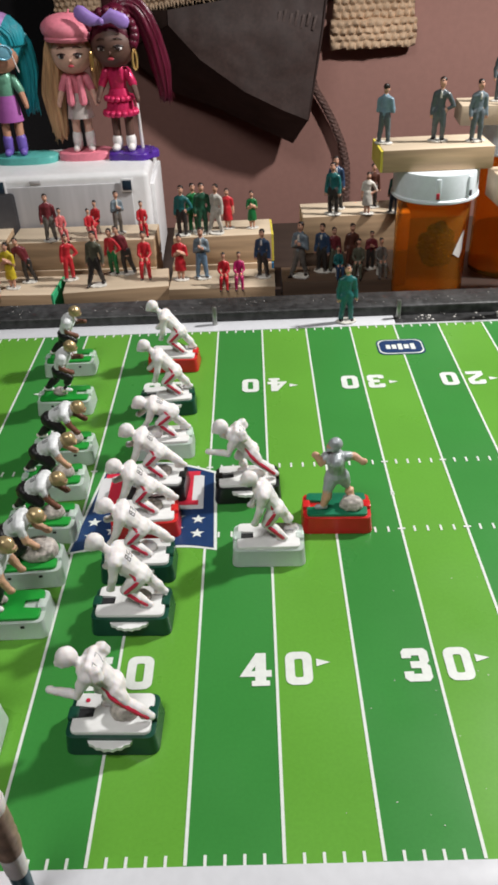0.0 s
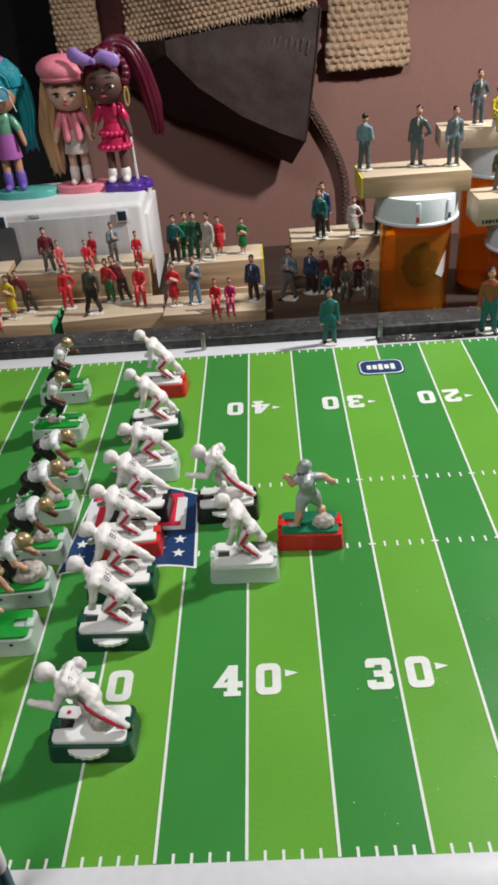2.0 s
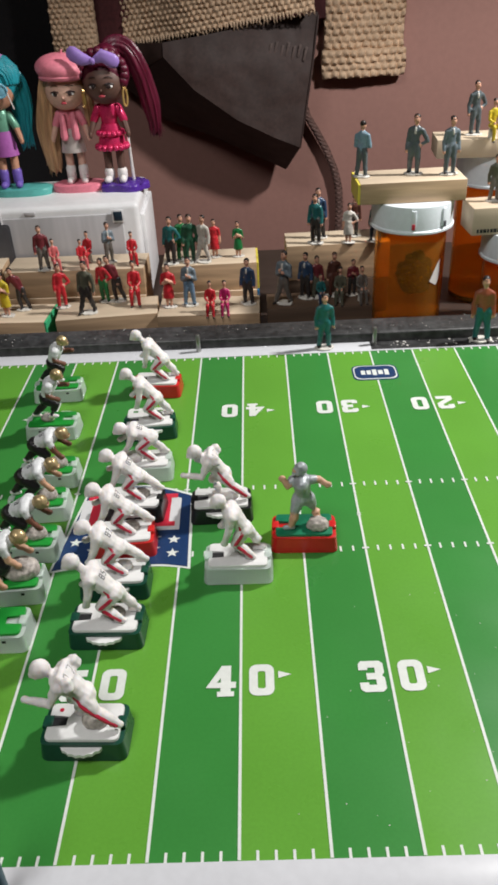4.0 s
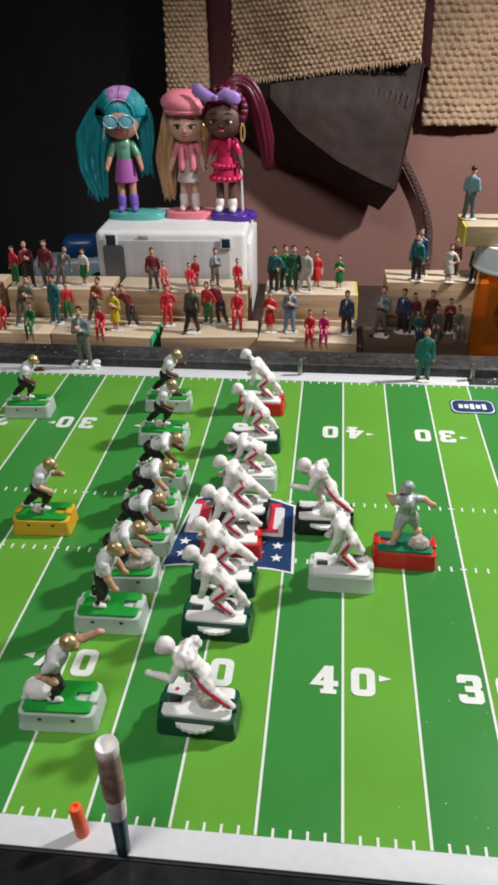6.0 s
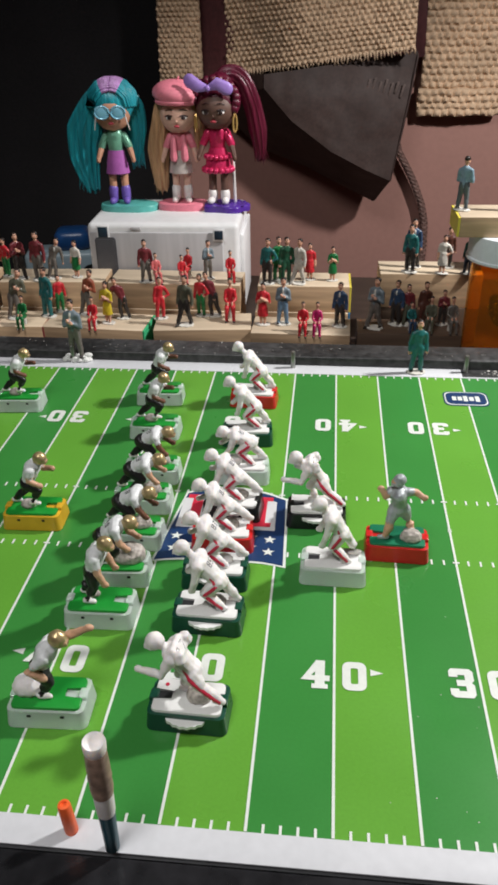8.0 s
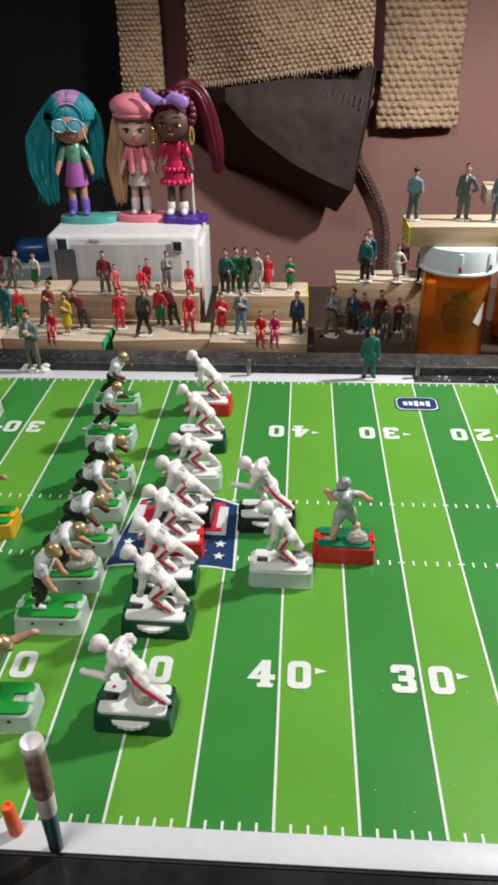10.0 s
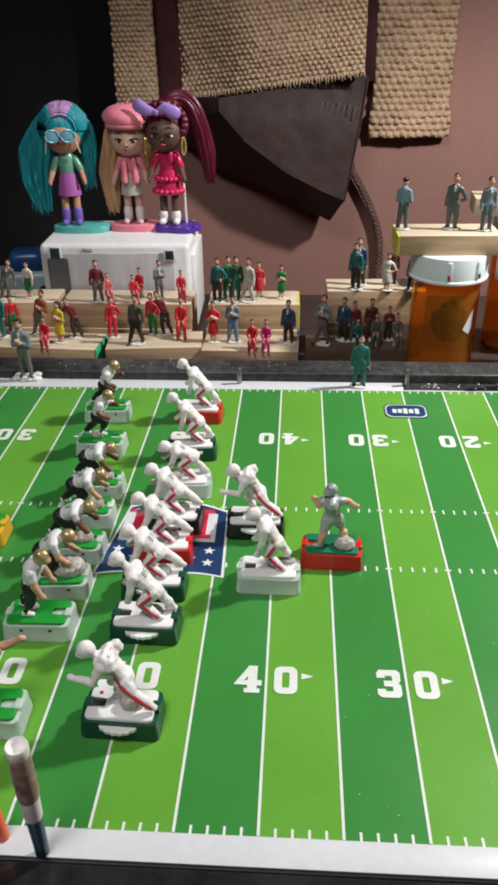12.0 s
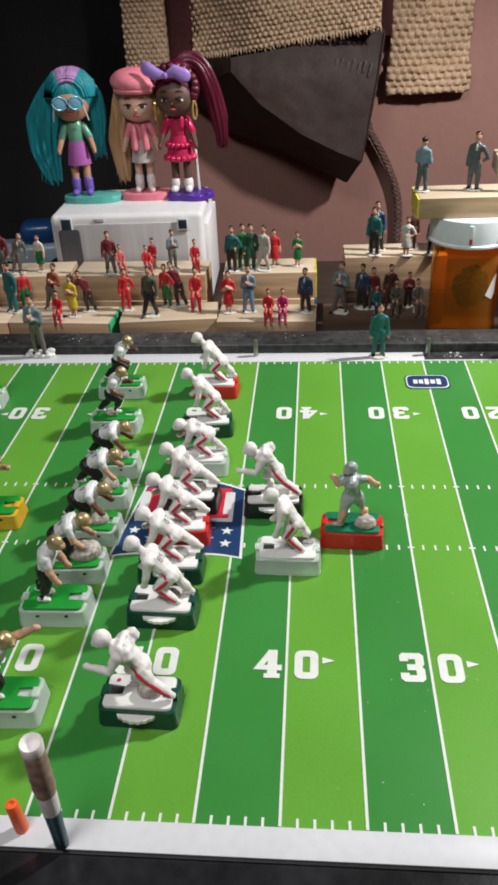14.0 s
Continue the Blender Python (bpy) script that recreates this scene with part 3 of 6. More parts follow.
# ---- toy players: one mesh each; millimetres, facing +x, seen from -y ----
POSES = {
    # hip, chest, head, arms (elbow, hand) x2, legs (knee, foot) x2; the first arm and leg are on the -y side
    "charge": dict(hip=(-1.5, 0, 13), chest=(4, 0, 19.5), head=(9.5, -0.3, 24), arms=(((7, -5.2, 14.5), (14.5, -4, 15)), ((4, 5, 14), (9, 4.5, 17))),
                   legs=(((-5, -2.6, 8.0), (-11.0, -2.8, 2.2)), ((3.2, 2.4, 8), (0.5, 2.6, 1.0))), tilt=40, flap=True, mound=(-3.5, -0.5, 2.6)),
    "stand": dict(hip=(-2.5, 0, 13.5), chest=(1.5, 0, 20.5), head=(6.0, -0.2, 26), arms=(((2.8, -5.0, 15), (4.5, -4.2, 9.0)), ((3.5, 4.6, 15), (6, 4, 11))),
                  legs=(((0.5, -2.6, 7.8), (-5.5, -3.0, 1.2)), ((-6, 2.4, 8), (-9, 2.6, 1.4))), tilt=25, mound=(-2.5, 1.5, 1.8)),
    "hunch": dict(hip=(-4.0, 0, 12.5), chest=(2.6, 0, 20.0), head=(8.6, -0.2, 26), arms=(((3.6, -5.0, 14.5), (5.0, -4.2, 9.5)), ((4.5, 4.6, 15), (7.5, 4, 12))),
                  legs=(((0.6, -2.6, 7.4), (-6.0, -3.0, 1.2)), ((-6.5, 2.4, 7.6), (-10.5, 2.6, 1.6))), tilt=32, mound=(-3.0, 1.0, 2.2)),
    "block": dict(hip=(-2.0, 0, 12), chest=(3.5, 0, 18), head=(9.0, -0.2, 21.5), arms=(((5.5, -5.0, 12.5), (8.0, -4.4, 8.0)), ((6.5, 4.6, 13), (10, 4, 12))),
                  legs=(((2.0, -2.8, 7.2), (-4.0, -3.0, 1.2)), ((-7, 2.4, 7.5), (-11.5, 2.4, 3.0))), tilt=45, mound=(-3.5, 1.0, 2.2)),
    "low": dict(hip=(-4.0, 0, 12.0), chest=(3.0, 0, 15.2), head=(8.8, -0.3, 17.0), arms=(((5.0, -4.6, 10.5), (7.6, -3.8, 6.5)), ((6.5, 4.2, 11), (10, 3.4, 9))),
                legs=(((1.0, -3.0, 7.6), (-5.0, -3.0, 1.2)), ((-5, 2.8, 7), (-10.5, 2.6, 1.6))), tilt=62, mound=(4.5, -1.0, 2.8)),
    "rock": dict(hip=(-4.5, 0, 12.5), chest=(1.5, 0, 16.5), head=(7.0, -0.3, 18.8), arms=(((3.0, -4.8, 11.5), (5.6, -4.0, 8.0)), ((5.5, 4.2, 11), (9, 3.4, 9))),
                 legs=(((0.5, -3.0, 7.6), (-5.0, -3.0, 1.2)), ((-5, 2.8, 7), (-10.5, 2.6, 1.6))), tilt=50, mound=(5.0, 0.5, 4.3)),
    "upright": dict(hip=(-1.5, 0, 14.5), chest=(0.8, 0, 21.5), head=(4.6, -0.2, 26.5), arms=(((2.0, -5.0, 16.0), (4.0, -4.4, 10.5)), ((3.5, 4.6, 16), (6, 4, 12))),
                    legs=(((-0.8, -2.4, 8.0), (-4.0, -2.8, 1.2)), ((-4.0, 2.4, 8), (-6.5, 2.6, 1.4))), tilt=15, mound=(-3.0, 1.5, 1.6)),
    "sprint": dict(hip=(-1.0, 0, 13.0), chest=(2.2, 0, 20), head=(6.2, -0.2, 25), arms=(((1.5, -5.0, 16), (6.0, -4.6, 13.5)), ((5.5, 4.6, 17), (9.5, 3.6, 17.5))),
                   legs=(((4.0, -2.4, 9.5), (1.0, -2.6, 3.2)), ((-3.5, 2.2, 7.0), (-9.0, 2.4, 1.2))), tilt=24, mound=(-2.0, -1.0, 2.2)),
    "reach": dict(hip=(-1.5, 0, 12.5), chest=(1.8, 0, 19.0), head=(6.0, -0.2, 24.5), arms=(((-3.5, -5.4, 15.0), (1.0, -5.0, 11.5)), ((9.5, 4.0, 22.5), (15.5, 3.4, 26.0))),
                  legs=(((1.5, -2.4, 7.4), (-1.5, -2.6, 1.2)), ((-5, 2.4, 7.5), (-8.0, 2.6, 1.4))), tilt=20, mound=(-6.5, 0.8, 3.6)),
    "throw": dict(hip=(0, 0, 14.5), chest=(0.8, 0, 21.5), head=(1.0, -0.6, 28), arms=(((6.0, -2.0, 20.5), (8.2, -1.6, 24)), ((-6.0, 1.0, 21.5), (-9.5, -0.6, 20.0))),
                  legs=(((3.6, -2.2, 8.6), (5.2, -3.2, 1.2)), ((-3.4, 1.6, 8.6), (-5.6, 0.8, 2.4))), tilt=5, mound=(-5.6, -2.2, 2.8)),
}


def toy_player(pose_name, team, arm_mat, label, m, seed, number=False):
    p = POSES[pose_name]
    rnd = random.Random(seed)
    b = bmesh.new()
    jersey, pants, helmet, skin, shoe, stripe, mound, ink = range(8)
    painted = []
    hip, chest, head = Vector(p["hip"]), Vector(p["chest"]), Vector(p["head"])
    spine = (chest - hip).normalized()
    back = Vector((-spine.z, 0, spine.x))
    # seat, waist, rib cage and shoulder pads
    tube(b, [hip - spine * 0.8, hip + spine * 1.2], [3.4, 3.0], pants, 12, 1.15, (0, 1, 0))
    tube(b, [hip + spine * 1.4, hip + (chest - hip) * 0.5, chest], [2.9, 3.3, 3.7], jersey, 12, 1.25, (0, 1, 0))
    tube(b, [chest + Vector((0, -3.6, 0.4)), chest + Vector((0, 0, 1.0)), chest + Vector((0, 3.6, 0.4))], [2.5, 2.9, 2.5], jersey, 10)
    neck = chest + (head - chest) * 0.5
    tube(b, [chest, neck, head], [2.0, 1.5, 1.6], jersey, 8)
    # helmet with face opening and bars
    ball(b, head, 2.55 if team == "silver" else 2.95, helmet, (1.06, 0.94, 1.02), (0, p["tilt"] * 0.4, 0), 16, 12)
    face = Vector((1.7, -0.2, -1.0))
    ball(b, head + face, 1.75, skin if team != "white" else jersey, (0.9, 0.9, 1.0), (0, 0, 0), 10, 8)
    for dz in (-1.9, -1.0):
        tube(b, [head + Vector((0.9, -2.3, dz)), head + Vector((3.3, -1.2, dz - 0.2)), head + Vector((3.3, 1.0, dz - 0.2)), head + Vector((0.9, 2.1, dz))], [0.26] * 4, helmet, 5)
    for k, (elbow, hand) in enumerate(p["arms"]):
        s = -1 if k == 0 else 1
        if pose_name == "throw":
            s = 1 if k == 0 else -1
            shoulder = chest + Vector((3.4 * s, 0, 0.6))
        else:
            shoulder = chest + Vector((0.2, 3.9 * s, 0.2))
        elbow, hand = Vector(elbow), Vector(hand)
        mid = shoulder.lerp(elbow, 0.55)
        tube(b, [shoulder, mid], [2.1, 1.75], jersey, 9)
        tube(b, [mid, elbow, elbow.lerp(hand, 0.6), hand], [1.65, 1.55, 1.3, 1.15], skin, 9)
        ball(b, hand, 1.5, skin if team != "white" else jersey, (1.1, 0.8, 0.9), (0, 0, 0), 9, 7)
    for k, (knee, foot) in enumerate(p["legs"]):
        s = -1 if k == 0 else 1
        top = hip + (Vector((1.6 * s * -1, 0, -0.6)) if pose_name == "throw" else Vector((0, 1.7 * s, -0.6)))
        knee, foot = Vector(knee), Vector(foot)
        calf = knee.lerp(foot, 0.45) + Vector((-0.4, 0, 0))
        tube(b, [top, top.lerp(knee, 0.45), knee], [2.9, 2.7, 1.95], pants, 10)
        tube(b, [knee, calf, foot + Vector((0, 0, 0.8))], [1.85, 1.95, 1.2], pants if team != "silver" else skin, 9)
        toe = Vector((2.4, 0, -0.2)) if team != "white" or k else Vector((1.8, 0, 0.1))
        tube(b, [foot + Vector((-0.7, 0, 0.1)), foot + toe], [1.25, 1.05], shoe, 8)
        if team == "white" and k == 0:
            off = Vector((0.0, -1.0, 0.12))
            waist = hip.lerp(chest, 0.35) + off * 3.4
            line = [waist, top + off * 3.0, top.lerp(knee, 0.5) + off * 2.7, knee + off * 2.0, calf + off * 1.9, foot + Vector((0.3, 0, 0.5)) + off * 1.25]
            fine = [p0.lerp(p1, q / 4) for p0, p1 in zip(line, line[1:]) for q in range(4)] + [line[-1]]
            painted.append((fine, [0.5 + 0.32 * min(q / 5, 1) for q in range(len(fine))], stripe, 7, -0.42))
    # number panel on the back, and loose flaps
    if team == "white" or team == "dark":
        centre = hip.lerp(chest, 0.75) + back * 3.2
        if number:
            for k, segs in ((-1, "abcdefg"), (1, ("abcdg", "acdfg", "abgcd")[seed % 3])):
                c = centre + Vector((0, -0.4 + k * 1.05, 0)) + back * 0.15
                side = Vector((0, 0.55, 0))
                up = spine * 1.15
                lines = {"a": (up - side, up + side), "g": (-side, side), "d": (-up - side, side - up), "b": (up + side, side), "c": (side, side - up), "e": (-side, -side - up), "f": (up - side, -side)}
                for key in segs:
                    painted.append(([c + lines[key][0], (c + lines[key][0]).lerp(c + lines[key][1], 0.5), c + lines[key][1]], [0.2] * 3, ink, 5, -0.08))
    if p.get("flap"):
        turn = math.degrees(math.atan2(spine.x, spine.z))
        box(b, (3.0, 8.6, 5.6), chest + back * 2.4 + spine * 0.4, (0, turn, 4), jersey, 0.7, 1)
        for s in (-1, 1):
            box(b, (3.4, 3.2, 4.4), chest + back * 2.6 + Vector((-1.2, 4.6 * s, 0.6)), (20 * s, turn - 25, 12 * s), jersey, 0.8, 1)
        for k in (-1, 1):
            c = chest + back * 4.0 + Vector((0, 1.7 * k - 0.5, 0))
            painted.append(([c + spine * 1.6 - Vector((0, 0.7, 0)), c + spine * 1.6 + Vector((0, 0.7, 0)), c + Vector((0, 0.5, 0)), c - spine * 1.5 - Vector((0, 0.7, 0)), c - spine * 1.5 + Vector((0, 0.7, 0))], [0.13] * 5, ink, 5, -0.07))
    # lump of moulding that joins the figure to its base
    mx, my, mr = p["mound"]
    made = ball(b, (mx, my, mr * 0.55), mr * 1.25, mound, (1.35, 1.0, 0.95), (0, 0, 0), 14, 10)
    for v in made:
        v.co += Vector((rnd.uniform(-1, 1), rnd.uniform(-1, 1), rnd.uniform(-1, 1))) * 0.16
        v.co.z = max(v.co.z, 0.0)
    b, tree = fuse(b, 0.36, 0.22, 0.55)
    for v in b.verts:
        v.co.z = max(v.co.z, 0.0)
    # paint lines that follow the moulded skin
    for line, radii, slot, sides, sink in painted:
        laid = []
        for p0 in line:
            at, normal = tree.find_nearest(p0)[:2]
            laid.append(at + normal * sink)
        tube(b, laid, radii, slot, sides)
    bmesh.ops.transform(b, matrix=Matrix.Scale(0.001, 4), verts=b.verts[:])
    if team == "white":
        mats = [PLAYER_WHITE, PLAYER_WHITE, PLAYER_WHITE, PLAYER_WHITE, PLAYER_WHITE, STRIPE_RED, MOUND if seed % 3 else PLAYER_WHITE, INK]
    elif team == "dark":
        mats = [JERSEY, BLACK_PANTS, GOLD, arm_mat, PLAYER_WHITE, STRIPE_RED, PLAYER_WHITE if pose_name == "reach" else MOUND, INK]
    else:
        mats = [SILVER, SILVER, SILVER, TAN_SKIN, SILVER, STRIPE_RED, MOUND, INK]
    ob = part("toy_football_player", b, mats)
    ob.matrix_basis = m
    return tagged(ob, label, "figurine", "toy football players")


# team, pose, base, x of the middle, y of the front edge, turn, arms, number, words
LINEUP = [
    ("white", "hunch", "red", 0.0030, 0.2565, -3, "", "hunched over a red base", 0),
    ("white", "hunch", "green", 0.0035, 0.2132, 4, "", "striding on a dark green base", 0),
    ("white", "low", "clear_white", 0.0045, 0.1773, 2, "", "crouched low on a clear base", 1),
    ("white", "block", "black", 0.0035, 0.1475, -4, "", "leaning forward on a black base", 1),
    ("white", "block", "red", 0.0018, 0.1245, 3, "", "leaning forward on a red base", 1),
    ("white", "block", "green", 0.0019, 0.1007, 0, "", "leaning forward on a dark green base", 1),
    ("white", "hunch", "green", 0.0026, 0.0763, -2, "", "standing on a dark green base", 1),
    ("white", "charge", "green", 0.0026, 0.0320, -2, "", "charging with one arm stretched forward", 0),
    ("white", "charge", "black", 0.0414, 0.1448, 1, "", "charging on a black base", 0),
    ("white", "stand", "clear_white", 0.0490, 0.1073, -1, "", "standing on a clear base", 0),
    ("silver", "throw", "red_green", 0.0755, 0.1243, -2, "", "", 0),
]
DARK_LINEUP = [
    ("sprint", "clear", -0.0515, 0.2560, 2, DARK_SKIN, "running on a clear base"),
    ("sprint", "clear", -0.0465, 0.2170, 0, DARK_SKIN, "upright on a clear base"),
    ("low", "clear", -0.0392, 0.1748, 1, DARK_SKIN, "crouched on a clear base"),
    ("low", "clear", -0.0387, 0.1498, 3, TAN_SKIN, "crouched low on a clear base"),
    ("low", "clear", -0.0375, 0.1240, -2, DARK_SKIN, "crouched holding a ball on a clear base"),
    ("rock", "clear", -0.0383, 0.0995, 4, TAN_SKIN, "crouched beside a speckled lump"),
    ("upright", "clear", -0.0388, 0.0760, 1, TAN_SKIN, "standing with arms hanging"),
    ("reach", "clear", -0.0436, 0.0300, 2, TAN_SKIN, "pointing forward with one arm"),
    ("sprint", "yellow", -0.0848, 0.1342, 2, TAN_SKIN, "running on a yellow base"),
    ("sprint", "clear", -0.1307, 0.2424, 4, DARK_SKIN, "running on a clear base"),
]
seed = 3
for team, pose_name, base, x, y, turn, arms, words, number in LINEUP:
    seed += 1
    m = pose(x, y + BD / 2, 0.0003, 0, 0, 180 + turn)
    own = put_base(base, m)
    if words.startswith("charging with"):
        spot = bmesh.new()
        slab(spot, [(0.0007 * math.cos(k * math.pi / 6), 0.0007 * math.sin(k * math.pi / 6)) for k in range(12)], 0.0, 0.0002)
        part("red_spot", spot, STRIPE_RED, own, "small red paint spot").matrix_basis = pose(0.0080, -0.0040, BH + 0.0011)
    # the figures are modelled for the side at -y, so the ones facing the other way are mirrored
    label = "small silver plastic quarterback figurine with arms spread" if team == "silver" else "small white football player figurine " + words
    ob = toy_player(pose_name, team, None, label, Matrix(), seed, bool(number))
    ob.data.transform(Matrix.Diagonal((1, -1, 1, 1)))
    ob.data.flip_normals()
    ob.matrix_basis = m @ pose(0, 0, BH + 0.0009)
for pose_name, base, x, y, turn, arms, words in DARK_LINEUP:
    seed += 1
    m = pose(x, y + BD / 2, 0.0003, 0, 0, turn)
    put_base(base, m)
    toy_player(pose_name, "dark", arms, "gold-helmeted football player figurine in black trousers " + words.replace(" on a clear base", ""), m @ pose(0, 0, BH + 0.0009), seed, True)

# ---- small painted people: one mesh each, facing -y ----
def toy_person(kind, x, y, z, height, shirt, trousers, turn=0.0, seed=0, disc=True, group="painted model people"):
    rnd = random.Random(seed * 7 + 1)
    b = bmesh.new()
    h = 1.0
    s_shirt, s_leg, s_skin, s_hair, s_disc, s_shoe = range(6)
    lean = {"lean": 0.16, "stride": 0.03}.get(kind, rnd.uniform(-0.02, 0.02)) * (1 if rnd.random() < 0.6 else -1)
    sit = kind == "sit"
    hip_z = 0.34 if sit else 0.48
    top = 1.0
    sh_z = 0.79 if not sit else 0.72
    hip = Vector((0, 0, hip_z))
    chest = Vector((lean * 0.7, 0.0, sh_z - 0.05))
    head = Vector((lean, -0.01, 0.915 if not sit else 0.89))
    w = rnd.uniform(0.94, 1.08)
    tube(b, [hip, hip.lerp(chest, 0.45), chest], [0.080 * w, 0.074 * w, 0.096 * w], s_shirt, 10, 0.68, (0, 1, 0))
    tube(b, [chest + Vector((-0.085 * w, 0, 0.01)), chest + Vector((0, 0, 0.03)), chest + Vector((0.085 * w, 0, 0.01))], [0.045, 0.054, 0.045], s_shirt, 8)
    tube(b, [chest + Vector((0, 0, 0.03)), head], [0.036, 0.034], s_skin, 7)
    ball(b, head, 0.066, s_skin, (0.86, 0.95, 1.15), (0, 0, 0), 10, 8)
    ball(b, head + Vector((0, 0.014, 0.040)), 0.066, s_hair, (0.92, 0.98, 0.80), (0, 0, 0), 10, 8)
    if kind == "dress":
        tube(b, [hip + Vector((0, 0, 0.08)), Vector((0, 0, 0.38)), Vector((0, 0, 0.22))], [0.085, 0.12, 0.135], s_leg, 12, 0.75, (0, 1, 0), False)
        for s in (-1, 1):
            tube(b, [(0.045 * s, 0, 0.26), (0.045 * s, 0, 0.12), (0.04 * s, 0, 0.03)], [0.04, 0.036, 0.025], s_skin, 7)
            tube(b, [(0.045 * s, 0.02, 0.025), (0.045 * s, -0.05, 0.02)], [0.026, 0.022], s_shoe, 6)
    elif sit:
        for s in (-1, 1):
            k = Vector((0.075 * s, -0.24, 0.33))
            tube(b, [hip + Vector((0.05 * s, 0, 0)), k], [0.07, 0.058], s_leg, 8)
            tube(b, [k, k + Vector((0.01 * s, -0.02, -0.30))], [0.056, 0.04], s_leg, 8)
            tube(b, [k + Vector((0.01 * s, 0, -0.32)), k + Vector((0.02 * s, -0.09, -0.33))], [0.035, 0.028], s_shoe, 6)
        tube(b, [(0, 0.02, 0.0), (0, 0.02, hip_z)], [0.08, 0.07], s_disc, 7)
    else:
        spread = 0.10 if kind == "stride" else rnd.uniform(0.062, 0.090)
        for s in (-1, 1):
            fy = (0.09 * s) if kind == "stride" else rnd.uniform(-0.03, 0.03)
            foot = Vector((spread * s - lean * 0.3, fy, 0.03))
            knee = Vector((0.068 * s, fy * 0.3 - 0.012, 0.26))
            tube(b, [hip + Vector((0.045 * s, 0, 0)), knee, foot + Vector((0, 0, 0.03))], [0.068, 0.052, 0.042], s_leg, 8)
            tube(b, [foot + Vector((0, 0.02, 0)), foot + Vector((0.012 * s, -0.075, -0.004))], [0.034, 0.028], s_shoe, 6)
    style = rnd.choice(("down", "down", "fold", "hip"))
    for s in (-1, 1):
        a = chest + Vector((0.104 * w * s, 0, 0.0))
        if sit:
            e, hand = a + Vector((0.03 * s, -0.05, -0.18)), Vector((0.05 * s, -0.20, 0.42))
        elif style == "fold":
            e, hand = a + Vector((0.035 * s, -0.02, -0.19)), chest + Vector((-0.03 * s, -0.11, -0.09 + 0.02 * s))
        elif style == "hip" and s > 0:
            e, hand = a + Vector((0.10, 0.02, -0.17)), hip + Vector((0.10, -0.02, 0.02))
        else:
            e, hand = a + Vector((0.035 * s, 0.01, -0.18)), a + Vector((0.045 * s, -0.035, -0.34))
        tube(b, [a, e], [0.046, 0.040], s_shirt, 7)
        tube(b, [e, e.lerp(hand, 0.8)], [0.039, 0.031], s_shirt if kind != "dress" else s_skin, 7)
        ball(b, hand, 0.034, s_skin, (0.9, 0.9, 1.2), (0, 0, 0), 7, 5)
    if shirt in ("suit", "slate", "grey", "stone", "navy") and not sit:
        box(b, (0.026, 0.016, 0.11), chest + Vector((0, -0.063 * w, 0.0)), (8, 0, 0), s_disc, 0.004, 1)
    if disc and not sit:
        n = 18
        slab(b, [((0.17 + 0.02 * rnd.random()) * math.cos(2 * math.pi * k / n), (0.12 + 0.02 * rnd.random()) * math.sin(2 * math.pi * k / n)) for k in range(n)], 0.0, 0.03, s_disc)
    b = fuse(b, 0.017, 0.008, 16.0)[0]
    bmesh.ops.transform(b, matrix=Matrix.Scale(height, 4), verts=b.verts[:])
    ob = part("model_person", b, [PAINT[shirt], PAINT[trousers], SKIN, HAIR, FIG_BASE, HAIR if rnd.random() < 0.7 else PAINT["grey"]])
    ob.matrix_basis = pose(x, y, z, 0, 0, turn)
    posture = {"sit": "seated", "lean": "leaning", "stride": "striding", "dress": "standing", "stand": "standing"}[kind]
    names = {"char": "charcoal", "dkgreen": "dark green", "suit": "dark grey", "sky": "pale blue", "slate": "blue-grey", "stone": "pale grey"}
    wear = names.get(shirt, shirt)
    low = names.get(trousers, trousers)
    label = f"small painted {posture} model figure in {wear} dress on a pale disc" if kind == "dress" else f"small painted {posture} model figure, {wear} jacket and {low} trousers"
    return tagged(ob, label, "figurine", group)


FRONT_BENCH = [
    ('stand', -0.1761, 0.4310, 0.0397, 'teal', 'teal'), ('stand', -0.1699, 0.4420, 0.0300, 'red', 'green'), ('lean', -0.1461, 0.4359, 0.0375, 'rust', 'grey'),
    ('dress', -0.1249, 0.4194, 0.0332, 'yellow', 'yellow'), ('lean', -0.1153, 0.4298, 0.0331, 'maroon', 'char'), ('stand', -0.0861, 0.4310, 0.0334, 'red', 'red'),
    ('stride', -0.0647, 0.4185, 0.0394, 'olive', 'char'), ('stand', -0.0553, 0.4390, 0.0337, 'red', 'green'), ('lean', -0.0454, 0.4390, 0.0355, 'maroon', 'char'),
    ('sit', -0.0318, 0.4354, 0.0330, 'red', 'red'), ('dress', -0.0055, 0.4234, 0.0328, 'red', 'red'), ('stand', 0.0096, 0.4246, 0.0367, 'slate', 'blue'),
    ('stand', 0.0526, 0.4224, 0.0346, 'navy', 'char'),
]
FRONT_SITTERS = [(-0.1342, 0.4130, 'red'), (-0.1899, 0.4130, 'green'), (-0.2157, 0.4200, 'red'), (0.0258, 0.4110, 'red'), (0.0357, 0.4110, 'magenta')]
